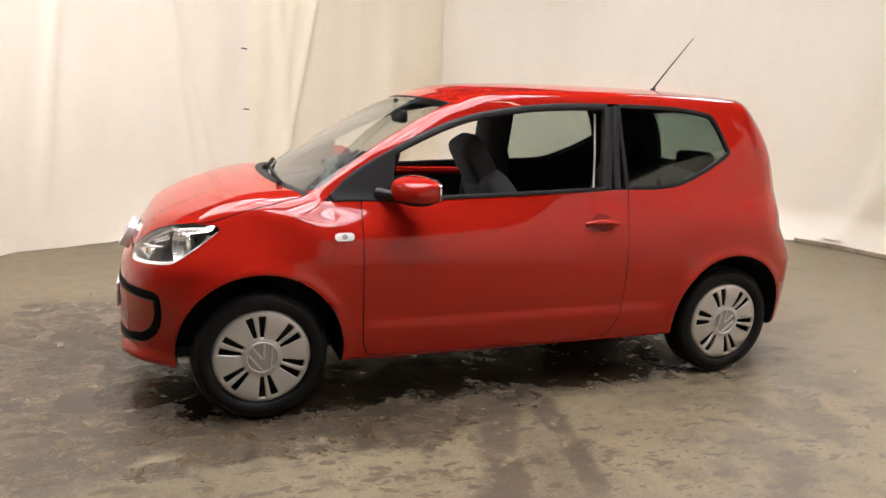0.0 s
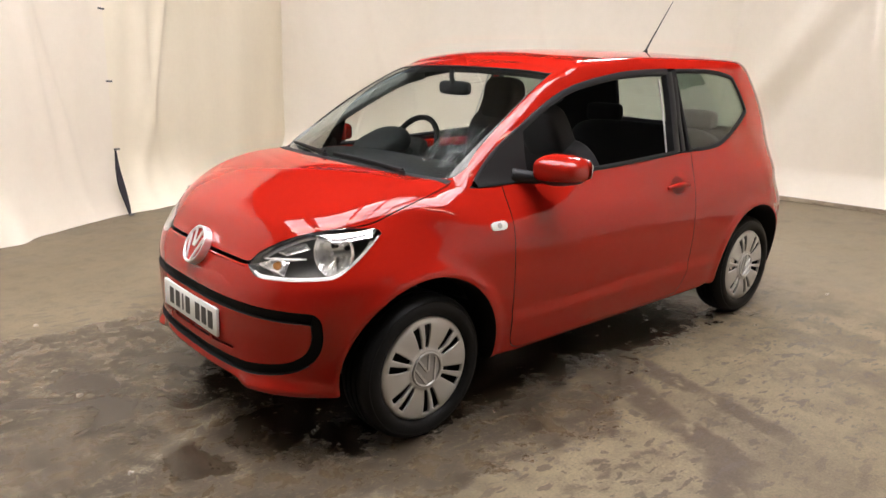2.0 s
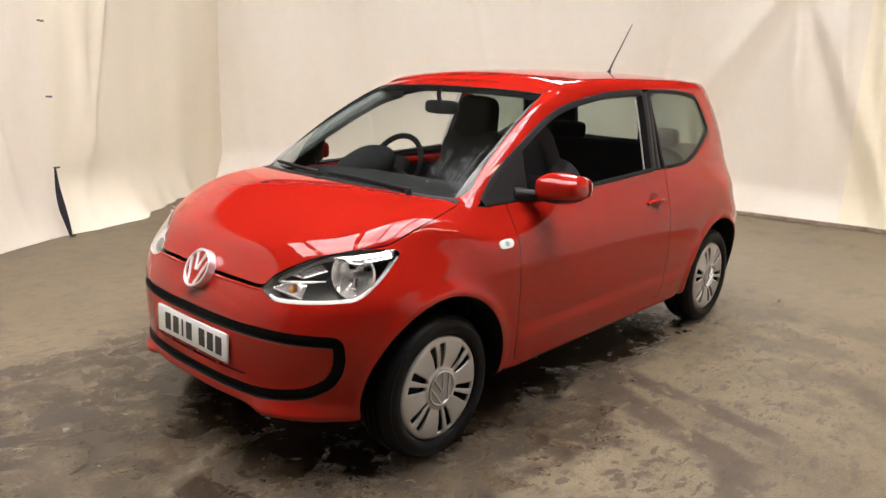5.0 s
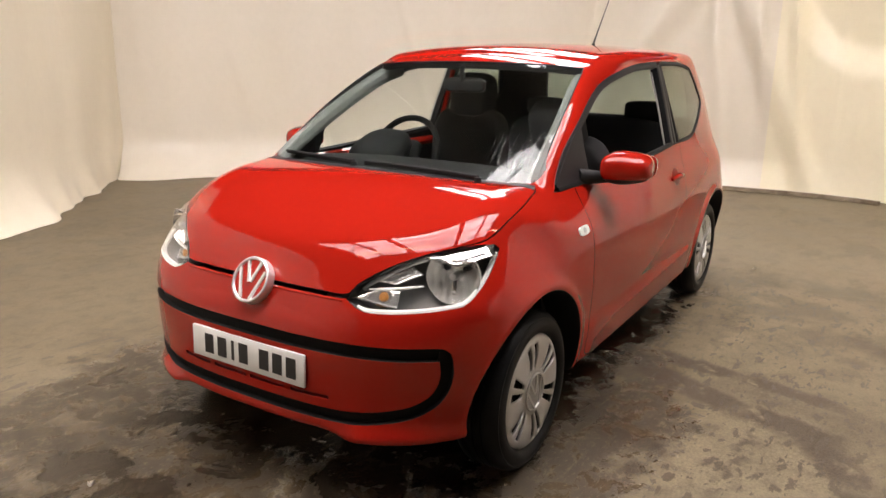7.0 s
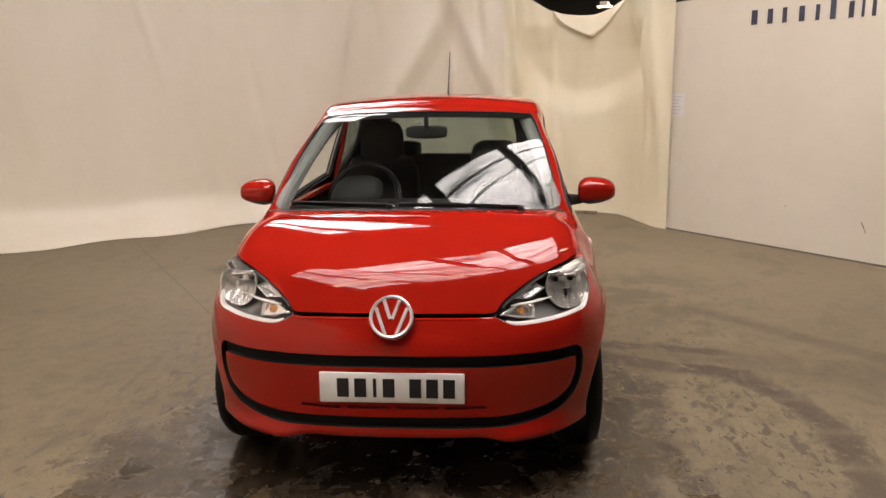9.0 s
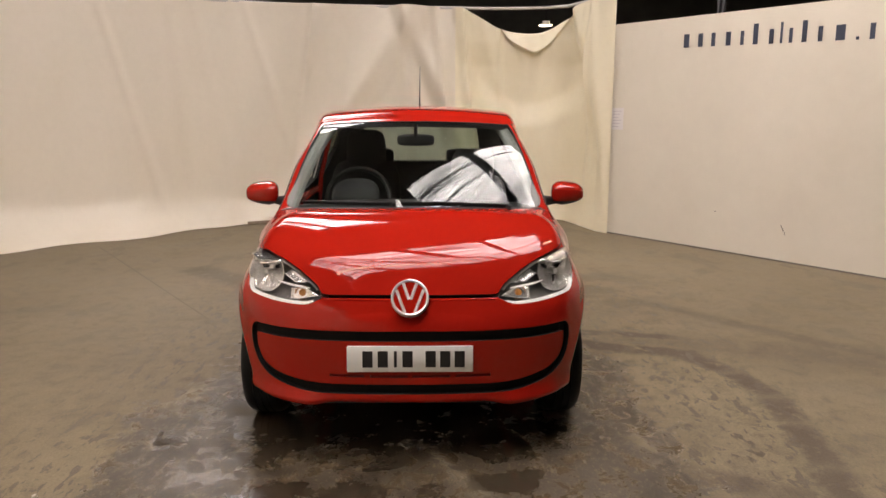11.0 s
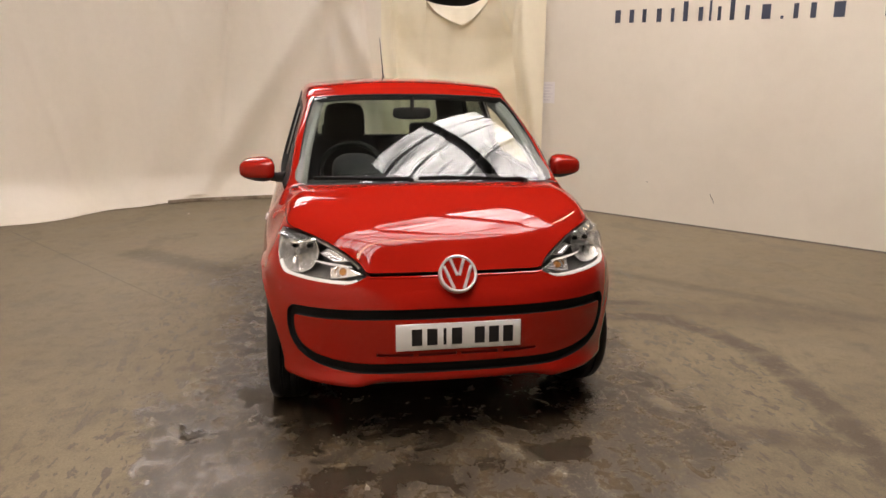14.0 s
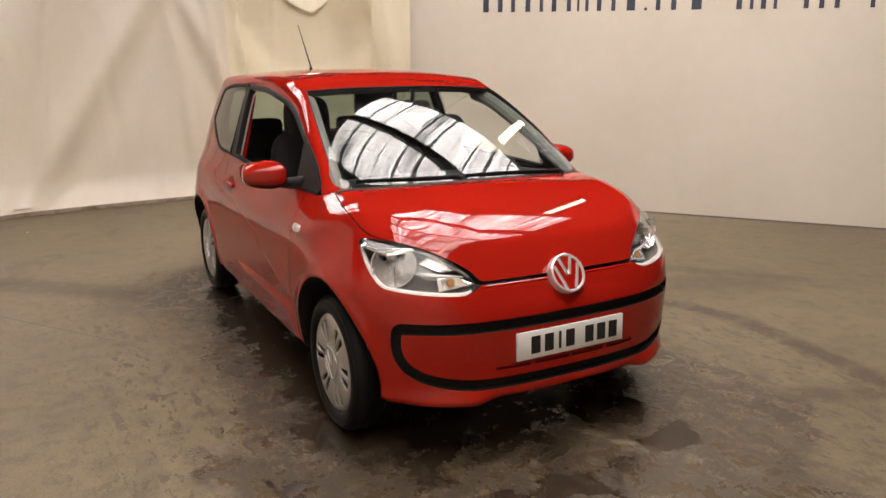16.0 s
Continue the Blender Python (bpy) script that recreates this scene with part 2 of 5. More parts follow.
    pool_and_shade = times(most(m, fade(m, pools, 0.900, 0.96), fade(m, calc(m, "ADD", under, calc(m, "MULTIPLY", ragged, 2.4)), 0.46, 0.78)), damp, calc(m, "ADD", 0.80, times(fade(m, noise_node(m, 5.0, 9, 0.68), 0.40, 0.58), 0.20)))
    crust = times(most(m, fade(m, noise_node(m, 11.0, 12, 0.82, stretch=(0.8, 1.35, 1.0), distort=0.2), 0.555, 0.590), times(fade(m, noise_node(m, 48.0, 6, 0.70, stretch=(0.8, 1.3, 1.0)), 0.575, 0.605), fade(m, noise_node(m, 2.2, 4, 0.6), 0.36, 0.52))), calc(m, "SUBTRACT", 1.0, pool_and_shade))
    wet = mix(m, fade(m, patchy, 0.38, 0.66), (0.027, 0.019, 0.012), (0.085, 0.063, 0.042))
    col = mix(m, times(damp, 0.84), col, wet)
    col = mix(m, times(damp, crust, 0.68), col, (0.205, 0.165, 0.118))
    scar = times(seg_mask(m, (x, y), (-1.72, -0.08), (-2.35, -0.46), 0.05, 0.03), fade(m, patchy, 0.45, 0.52))
    col = mix(m, times(scar, 0.7), col, (0.24, 0.21, 0.165))
    # near-black colour for the puddles and for the painted shade under the car
    col = mix(m, times(pool_and_shade, 0.72), col, (0.024, 0.018, 0.014))
    col = mix(m, 0.45, col, ramp(m, noise_node(m, 95.0, 5, 0.72), (0.34, 0.50), (0.62, 1.15)), "MULTIPLY")
    pits = fade(m, noise_node(m, 40.0, 3, 0.6, distort=0.3), 0.665, 0.695)
    col = mix(m, times(pits, 0.30), col, (0.060, 0.048, 0.034))
    col = mix(m, 1.0, col, (1.03, 1.0, 0.90), "MULTIPLY")
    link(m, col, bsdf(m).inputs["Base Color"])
    rough = calc(m, "SUBTRACT", calc(m, "ADD", 0.42, calc(m, "MULTIPLY", mid, 0.30)), times(damp, calc(m, "ADD", 0.12, calc(m, "MULTIPLY", fade(m, patchy, 0.50, 0.57), 0.34))))
    rough = calc(m, "SUBTRACT", rough, times(drops, 0.12))
    puddle = times(seg_mask(m, (x, y), (-0.98, 1.16), (-1.34, 1.05), 0.16, 0.05), fade(m, patchy, 0.42, 0.50))
    rough = calc(m, "MAXIMUM", calc(m, "SUBTRACT", rough, calc(m, "ADD", times(pool_and_shade, 0.22), times(puddle, 0.40))), 0.09)
    link(m, rough, bsdf(m).inputs["Roughness"])
    link(m, calc(m, "ADD", 0.34, times(damp, 0.16)), bsdf(m).inputs["Specular IOR Level"])
    relief = calc(m, "ADD", calc(m, "MULTIPLY", grain, 0.40), calc(m, "ADD", calc(m, "MULTIPLY", mid, 0.8), times(patchy, damp, 0.7)))
    bump(m, times(relief, calc(m, "SUBTRACT", 1.0, times(pool_and_shade, 0.70))), 0.35, 0.007)
    return m


def box_mask(m, sep, x0, x1, y0, y1, soft):
    fx = calc(m, "MULTIPLY", fade(m, sep.outputs[0], x0 - soft, x0 + soft), fade(m, sep.outputs[0], x1 + soft, x1 - soft))
    fy = calc(m, "MULTIPLY", fade(m, sep.outputs[1], y0 - soft, y0 + soft), fade(m, sep.outputs[1], y1 + soft, y1 - soft))
    return calc(m, "MULTIPLY", fx, fy)


def make_curtain(name, tint, through):
    m = material(name, (0.80, 0.75, 0.66), 0.42)
    stain = noise_node(m, 0.9, 5, 0.6, stretch=(1, 1, 0.4))
    grime = noise_node(m, 14.0, 5, 0.65)
    col = ramp(m, stain, (0.30, (0.79, 0.735, 0.65)), (0.65, (0.84, 0.79, 0.715)))
    col = mix(m, 0.10, col, ramp(m, grime, (0.30, 0.75), (0.60, 1.0)), "MULTIPLY")
    col = mix(m, 1.0, col, (tint[0] * 1.02, tint[1], tint[2] * 0.95), "MULTIPLY")
    link(m, col, bsdf(m).inputs["Base Color"])
    bump(m, noise_node(m, 3.0, 3, 0.45), 0.22, 0.02)
    back = node(m, "ShaderNodeBsdfTranslucent", Color=(0.80, 0.71, 0.52, 1))
    both = node(m, "ShaderNodeMixShader", Fac=through)
    link(m, bsdf(m).outputs[0], both.inputs[1])
    link(m, back.outputs[0], both.inputs[2])
    link(m, both.outputs[0], m.node_tree.nodes["Material Output"].inputs[0])
    return m


def make_partition():
    m = material("partition_paint", (0.78, 0.74, 0.68), 0.5)
    col = ramp(m, noise_node(m, 0.8, 5, 0.6), (0.30, (0.685, 0.625, 0.522)), (0.70, (0.742, 0.686, 0.583)))
    col = mix(m, 0.12, col, ramp(m, noise_node(m, 6.0, 6, 0.7), (0.35, 0.80), (0.60, 1.0)), "MULTIPLY")
    link(m, col, bsdf(m).inputs["Base Color"])
    bump(m, noise_node(m, 60.0, 3), 0.08, 0.003)
    return m


def make_roof_light():
    """Old corrugated sheets, streaked with grime along their length."""
    m = glow("roof_light", (0.965, 0.98, 1.0), 8.0)
    e = [n for n in m.node_tree.nodes if n.type == "EMISSION"][0]
    tc = m.node_tree.nodes.new("ShaderNodeTexCoord")
    sep = m.node_tree.nodes.new("ShaderNodeSeparateXYZ")
    link(m, tc.outputs["Object"], sep.inputs[0])
    across = calc(m, "MULTIPLY", calc(m, "ADD", sep.outputs[0], sep.outputs[1]), 0.70711)
    along = calc(m, "MULTIPLY", calc(m, "SUBTRACT", sep.outputs[0], sep.outputs[1]), 0.70711)

    def streaks(per_metre, length, detail):
        run = m.node_tree.nodes.new("ShaderNodeCombineXYZ")
        link(m, calc(m, "MULTIPLY", across, per_metre), run.inputs[0])
        link(m, calc(m, "MULTIPLY", along, length), run.inputs[1])
        n = m.node_tree.nodes.new("ShaderNodeTexNoise")
        n.inputs["Scale"].default_value, n.inputs["Detail"].default_value, n.inputs["Roughness"].default_value = 1.0, detail, 0.6
        link(m, run.outputs[0], n.inputs["Vector"])
        return n.outputs["Fac"]

    geo = m.node_tree.nodes.new("ShaderNodeNewGeometry")
    broad = calc(m, "ADD", 0.28, calc(m, "MULTIPLY", fade(m, streaks(2.6, 0.35, 3), 0.36, 0.60), 0.72))
    fine = calc(m, "ADD", 0.20, calc(m, "MULTIPLY", fade(m, streaks(15.0, 0.40, 4), 0.40, 0.52), 0.80))
    sheet = calc(m, "ADD", 0.60, calc(m, "MULTIPLY", geo.outputs["Random Per Island"], 0.40))
    link(m, calc(m, "MULTIPLY", calc(m, "MULTIPLY", calc(m, "MULTIPLY", broad, fine), sheet), SKY_POWER), e.inputs[1])
    return m


SKY_POWER = 30.0
CURTAIN_WHITE = make_curtain("white_sheet", (1.04, 1.025, 1.01), 0.10)
CURTAIN_PALE = make_curtain("pale_sheet", (1.06, 1.045, 0.975), 0.16)
CURTAIN_WARM = make_curtain("yellowed_sheet", (1.06, 1.055, 0.945), 0.03)
CONCRETE, CURTAIN, PARTITION, ROOF_LIGHT = make_concrete(), make_curtain("cream_sheet", (1.0, 1.0, 1.0), 0.10), make_partition(), make_roof_light()
HALL_WALL = material("hall_wall", (0.12, 0.115, 0.11), 0.85)
link(HALL_WALL, ramp(HALL_WALL, noise_node(HALL_WALL, 1.5, 4), (0.3, (0.09, 0.085, 0.08)), (0.7, (0.14, 0.135, 0.125))), bsdf(HALL_WALL).inputs["Base Color"])
DECK = material("roof_deck", (0.10, 0.095, 0.09), 0.7)
STEEL = material("painted_steel", (0.05, 0.05, 0.055), 0.5)
RAIL = material("pale_steel", (0.60, 0.58, 0.54), 0.4, 0.2)
BATTEN = material("worn_batten", (0.30, 0.235, 0.165), 0.7)
link(BATTEN, ramp(BATTEN, noise_node(BATTEN, 5.0, 6, 0.65), (0.35, (0.17, 0.125, 0.085)), (0.60, (0.36, 0.29, 0.21))), bsdf(BATTEN).inputs["Base Color"])
GAP_DARK = material("gap_dark", (0.020, 0.017, 0.024), 0.9)
CLIP = material("grey_clip", (0.10, 0.095, 0.09), 0.5)
SIGN_BLUE = material("sign_blue_grey", (0.045, 0.055, 0.085), 0.45)
PAPER = material("faded_paper", (0.74, 0.70, 0.68), 0.8)
SCRAP = material("pale_scrap", (0.42, 0.37, 0.30), 0.8)
FADED_INK = material("faded_ink", (0.52, 0.46, 0.50), 0.8)
SCUFF = material("scuff_grey", (0.16, 0.14, 0.12), 0.7)
TUBE_GLOW = glow("tube_glow", (1.0, 0.88, 0.66), 24.0)
STRIPS = [((6.4, -1.755, 2.65), (7.8, -1.98, 2.81)), ((0.88, -3.96, 5.55), (2.69, -5.80, 5.55)), ((-5.20, 2.15, 5.55), (-3.80, 0.75, 5.55)), ((-3.66, 0.61, 5.55), (-2.26, -0.79, 5.55))]
# ---- the car's outer form, as one smooth implicit function (negative inside); front is -x, metres ----
def smax(a, b, k):
    return np.maximum(a, b) + np.maximum(k - np.abs(a - b), 0.0) ** 2 / (4 * k)


def smin(a, b, k):
    return -smax(-a, -b, k)


def sstep(a, b, v):
    s = np.clip((v - a) / (b - a), 0.0, 1.0)
    return s * s * (3 - 2 * s)


def half_width(x, z):
    low = 0.816 - np.where(z > 0.6, 0.17, 0.33) * (np.minimum(z, 1.0) - 0.6) ** 2 - 1.6 * np.clip(z - 0.85, 0, 0.12) ** 2
    low = low + 0.012 * sstep(0.445, 0.375, z) * sstep(-0.85, -0.70, x) * sstep(0.85, 0.70, x)
    low = low - 0.076 * sstep(0.64, 0.88, z) * sstep(-0.86, -1.30, x)
    low = low - 0.013 * sstep(-0.8, -1.4, x)
    for ax in (-1.21, 1.21):
        r = np.sqrt((x - ax) ** 2 + (z - 0.305) ** 2)
        low = low + 0.010 * np.exp(-((r - 0.36) / 0.03) ** 2)
    high = 0.738 - 0.30 * (z - 1.0) - 0.10 * np.maximum(z - 1.1, 0) ** 2 - 0.035 * (np.clip(x, -0.9, 1.3) - 0.4) ** 2 * sstep(0.78, 1.0, z)
    high = high - 0.018 * sstep(0.0, -0.35, x) * sstep(1.15, 1.32, z) + 0.020 * sstep(0.3, 1.2, x)
    return np.maximum(smin(low, high, 0.02), 0.05)


def bonnet_line(x):
    s = np.clip((x + 1.765) / 0.735, 0.0, 1.0)
    return 0.705 + 0.29 * (1 - (1 - s) ** 2.3)


def crown_line(x):
    """The bonnet's line along its middle: nearly flat, then turning down to the nose."""
    u = 1 - np.clip((x + 1.765) / 0.735, 0.0, 1.0)
    return 0.995 - 0.735 * (0.25 * u ** 2 + 0.0965 * u ** 4.56 + 0.0477 * u ** 13)


def top_height(x, y, bare=False):
    crown = 1 - 0.75 * sstep(0.40, 0.68, np.abs(y))
    bonnet = bonnet_line(x) * (1 - crown) + crown_line(x) * crown - 0.024 * (y / 0.7) ** 2 - 0.02 * sstep(0.30, 0.62, np.abs(y)) * sstep(-1.2, -1.6, x)
    s = np.clip((x + 1.06) / 0.74, -0.2, 1.08)
    screen = 0.9898 + 0.5792 * (x + 1.06) - (0.1244 - 0.0103 * s) * y * y - 0.0878 * y ** 4 + s * (1 - s) * (0.126 - 0.036 * (1 - 2 * s))
    roof = 1.492 - 0.057 * np.maximum(0.6 - x, 0) ** 3 - 0.020 * (np.maximum(x - 0.8, 0) / 0.6) ** 2 - 0.035 * (y / 0.55) ** 2
    return smin(screen, roof, 0.05) if bare else smax(bonnet, smin(screen, roof, 0.05), 0.015)


def body_field(x, y, z, bare=False):
    """Below zero inside; bare: as if the glass ran on beneath the bonnet's edge."""
    w = half_width(x, z)
    back_set = 0.05 * (np.maximum(z - 0.5, 0) / 0.2) ** 2 * sstep(1.0, 0.7, z)
    chin = (0.010 + 0.022 * sstep(0.34, 0.44, np.abs(y))) * np.exp(-((z - 0.25) / 0.04) ** 2)
    af = np.maximum(0.60 - back_set + chin, 0.2)
    tail = 0.045 * sstep(0.60, 0.82, z) + 0.11 * np.maximum(z - 0.82, 0) + 1.6 * np.maximum(z - 1.1, 0) ** 2
    ar = np.maximum(0.625 - tail, 0.1)
    dx = np.where(x < -1.2, (-1.2 - x) / af, np.where(x > 1.15, (x - 1.15) / ar, 0.0))
    ay = np.abs(y) / w
    n = np.where(x < 0, 2.8, 3.2 + 0.9 * sstep(0.8, 0.6, z))
    rho = (np.abs(dx) ** n + ay ** n) ** (1 / n)
    g_out = (rho - 1) * 0.7
    slope = np.where(x < 0.0, 0.88, 0.98)
    g_top = (z - top_height(x, y, bare)) * slope
    g = smax(g_out, g_top, 0.045 + (0.0 if bare else 0.075) * sstep(-0.92, -1.15, x))
    sill = 0.235 + 0.022 * (1 - sstep(0.29, 0.43, np.abs(y))) * sstep(-1.45, -1.70, x)
    return smax(g, sill - z, 0.03)


def solve(origin, way, far, level=0.0, bare=False):
    """Distance along each ray to the skin, from points inside the body."""
    lo, hi = np.zeros(len(way)), np.full(len(way), far)
    for _ in range(34):
        mid = (lo + hi) / 2
        p = origin + way * mid[:, None]
        inside = body_field(p[:, 0], p[:, 1], p[:, 2], bare) < level
        lo, hi = np.where(inside, mid, lo), np.where(inside, hi, mid)
    return origin + way * lo[:, None]


def gradient(p, bare=False):
    p = np.asarray(p, float).reshape(-1, 3)
    e, g = 1e-4, np.zeros_like(p)
    for i in range(3):
        d = np.zeros(3)
        d[i] = e
        g[:, i] = body_field(*(p + d).T, bare) - body_field(*(p - d).T, bare)
    return g / np.maximum(np.linalg.norm(g, axis=1, keepdims=True), 1e-12)


def on_side(xz, side=-1):
    """Points of the skin seen square from the side, from (x, z)."""
    a = np.asarray(xz, float).reshape(-1, 2)
    o = np.stack([a[:, 0], np.zeros(len(a)), a[:, 1]], 1)
    return solve(o, np.tile([0.0, side, 0.0], (len(a), 1)), 1.2)


def on_front(yz):
    a = np.asarray(yz, float).reshape(-1, 2)
    o = np.stack([np.full(len(a), -1.0), a[:, 0], a[:, 1]], 1)
    return solve(o, np.tile([-1.0, 0.0, 0.0], (len(a), 1)), 1.2)


def on_top(xy, bare=False):
    a = np.asarray(xy, float).reshape(-1, 2)
    o = np.stack([a[:, 0], a[:, 1], np.full(len(a), 0.5)], 1)
    return solve(o, np.tile([0.0, 0.0, 1.0], (len(a), 1)), 1.4, 0.0, bare)

# ---- mesh helpers ----
def part(name, bm, mat, parent=None, label="", smooth=True):
    me = bpy.data.meshes.new(name)
    bm.to_mesh(me)
    bm.free()
    return wrap(name, me, mat, parent, label, smooth)


def wrap(name, me, mat, parent=None, label="", smooth=True):
    for m in mat if isinstance(mat, (list, tuple)) else [mat]:
        if m is not None:
            me.materials.append(m)
    if smooth:
        me.shade_smooth()
        me.set_sharp_from_angle(angle=radians(35))
    ob = new(name, me)
    if parent is not None:
        ob.parent = parent
    if label:
        tagged(ob, label)
    return ob


def thing(name, label, category, at=(0, 0, 0), group="", kind=""):
    ob = new(name)
    ob.location = at
    ob.empty_display_size = 0.1
    return tagged(ob, label, category, group, kind)


def box(bm, lo, hi, bevel=0.0, m=None):
    made = bmesh.ops.create_cube(bm, size=1.0)["verts"]
    for v in made:
        v.co = Vector([lo[i] + (v.co[i] + 0.5) * (hi[i] - lo[i]) for i in range(3)])
    if bevel:
        edges = list({e for v in made for e in v.link_edges})
        out = bmesh.ops.bevel(bm, geom=edges, offset=bevel, segments=2, affect="EDGES", profile=0.5)
        made = list({v for f in out["faces"] for v in f.verts} | {v for v in made if v.is_valid})
    if m is not None:
        for v in made:
            v.co = m @ v.co
    return made


def grid_faces(rows, cols, wrap_cols=False, wrap_rows=False, base=0):
    f = []
    for i in range(rows if wrap_rows else rows - 1):
        for j in range(cols if wrap_cols else cols - 1):
            a, b = base + i * cols, base + ((i + 1) % rows) * cols
            k = (j + 1) % cols
            f.append((a + j, a + k, b + k, b + j))
    return f


def from_lists(verts, faces):
    me = bpy.data.meshes.new("mesh")
    me.from_pydata([tuple(v) for v in verts], [], faces)
    me.update()
    return me


def smooth_line(points, per=8, closed=False):
    """A Catmull-Rom line through the points."""
    p = np.asarray(points, float)
    n, out = len(p), []
    for i in range(n if closed else n - 1):
        idx = [(i + k) % n if closed else min(max(i + k, 0), n - 1) for k in (-1, 0, 1, 2)]
        a, b, c, d = p[idx]
        for t in np.arange(per) / per:
            out.append(0.5 * (2 * b + (c - a) * t + (2 * a - 5 * b + 4 * c - d) * t * t + (3 * b - a - 3 * c + d) * t ** 3))
    if not closed:
        out.append(p[-1])
    return np.array(out)


def tube(points, radius, sides=8, closed=False, caps=True):
    """Verts and faces of a round bar along points; radius may vary."""
    p = np.asarray(points, float)
    n = len(p)
    r = np.broadcast_to(np.asarray(radius, float), (n,))
    verts, up = [], None
    for i in range(n):
        t = p[(i + 1) % n] - p[i - 1] if closed else p[min(i + 1, n - 1)] - p[max(i - 1, 0)]
        t = t / np.linalg.norm(t)
        if up is None:
            up = np.cross(t, [0.0, 0.0, 1.0] if abs(t[2]) < 0.9 else [1.0, 0.0, 0.0])
        up = up - t * np.dot(up, t)
        up = up / np.linalg.norm(up)
        w = np.cross(t, up)
        for k in range(sides):
            a = 2 * math.pi * k / sides
            verts.append(p[i] + r[i] * (math.cos(a) * up + math.sin(a) * w))
    faces = grid_faces(n, sides, True, closed)
    if caps and not closed:
        faces += [tuple(range(sides))[::-1], tuple((n - 1) * sides + k for k in range(sides))]
    return verts, faces


def lathe(profile, sides=64, axis="y"):
    """Verts and faces of a turned form: (radius, along) pairs round the axis."""
    verts = []
    for k in range(sides):
        a = 2 * math.pi * k / sides
        for r, h in profile:
            verts.append((r * math.cos(a), h, r * math.sin(a)) if axis == "y" else (r * math.cos(a), r * math.sin(a), h))
    return verts, grid_faces(sides, len(profile), False, True)


def band(line, project, width=0.01, out=0.001, thick=0.006, closed=False, raw=False):
    """A flat bar laid along a line on the car's skin."""
    p = np.asarray(line, float) if raw else project(line)
    nrm, n = gradient(p), len(p)
    t = np.array([p[(i + 1) % n] - p[i - 1] if closed else p[min(i + 1, n - 1)] - p[max(i - 1, 0)] for i in range(n)])
    t /= np.maximum(np.linalg.norm(t, axis=1, keepdims=True), 1e-9)
    s = np.cross(nrm, t)
    w = np.broadcast_to(np.asarray(width, float), (n,))[:, None]
    e = np.minimum(0.0015, w / 5)
    ring = [p + s * (-w / 2) + nrm * (out - thick), p + s * (-w / 2) + nrm * (out - 0.001), p + s * (-w / 2 + e) + nrm * out,
            p + s * (w / 2 - e) + nrm * out, p + s * (w / 2) + nrm * (out - 0.001), p + s * (w / 2) + nrm * (out - thick)]
    verts = np.stack(ring, 1).reshape(-1, 3)
    faces = grid_faces(n, 6, True, closed)
    if not closed:
        faces += [tuple(range(6))[::-1], tuple((n - 1) * 6 + k for k in range(6))]
    return list(verts), faces


def fix(me):
    bm = bmesh.new()
    bm.from_mesh(me)
    bmesh.ops.recalc_face_normals(bm, faces=bm.faces)
    bm.to_mesh(me)
    bm.free()
    return me


def made(name, vf, mat, parent=None, label="", smooth=True):
    return wrap(name, fix(from_lists(*vf)), mat, parent, label, smooth)


def joined(*vfs):
    verts, faces = [], []
    for v, f in vfs:
        k = len(verts)
        verts += list(v)
        faces += [tuple(i + k for i in q) for q in f]
    return verts, faces

# ---- the hall ----
HALL = (-12.0, 16.0, -14.0, 13.0, 5.9)


def slab(bm, corners, z0, z1):
    """An upright prism over a four-cornered plan."""
    vs = [bm.verts.new((x, y, z)) for z in (z0, z1) for x, y in corners]
    for f in ((0, 1, 2, 3), (4, 5, 6, 7), (0, 1, 5, 4), (1, 2, 6, 5), (2, 3, 7, 6), (3, 0, 4, 7)):
        bm.faces.new([vs[i] for i in f])


def prism_wall(name, a, b, z0, z1, thick, mat, label):
    a, b = Vector(a), Vector(b)
    d = (b - a).normalized()
    n = Vector((-d.y, d.x)) * thick
    bm = bmesh.new()
    slab(bm, (a, b, b + n, a + n), z0, z1)
    bmesh.ops.recalc_face_normals(bm, faces=bm.faces)
    return tagged(part(name, bm, mat, None, "", False), label, "wall", "", "structure")


x0, x1, y0, y1, ztop = HALL
bm = bmesh.new()
box(bm, (x0 - 0.3, y0 - 0.3, -0.2), (x1 + 0.3, y1 + 0.3, 0.0))
tagged(part("floor", bm, CONCRETE, None, "", False), "grey-brown concrete floor with wet patches, tyre marks and painted shade under the car", "floor", "", "structure")
for name, a, b in (("wall_west", (x0, y1), (x0, y0)), ("wall_south", (x0, y0), (x1, y0)), ("wall_east", (x1, y0), (x1, y1)), ("wall_north", (x1, y1), (x0, y1))):
    prism_wall(name, a, b, 0.0, ztop, -0.2, HALL_WALL, "plain grey hall wall beyond the curtains")

# curtains hung round the bay
LEFT_RUN = [(-7.5, 0.6), (-5.0, 1.65), (-2.88, 2.80), (-1.43, 3.60), (-0.71, 4.17), (0.6, 5.06), (2.0, 5.98), (2.5, 6.32)]
RIGHT_RUN = [(1.93, 6.02), (2.70, 5.20), (3.28, 4.42), (4.25, 3.25), (4.98, 2.3), (5.24, 1.3), (5.40, 0.0), (5.48, -1.0), (5.32, -1.75), (4.80, -2.00), (4.40, -2.05), (4.20, -2.11), (4.06, -2.21)]


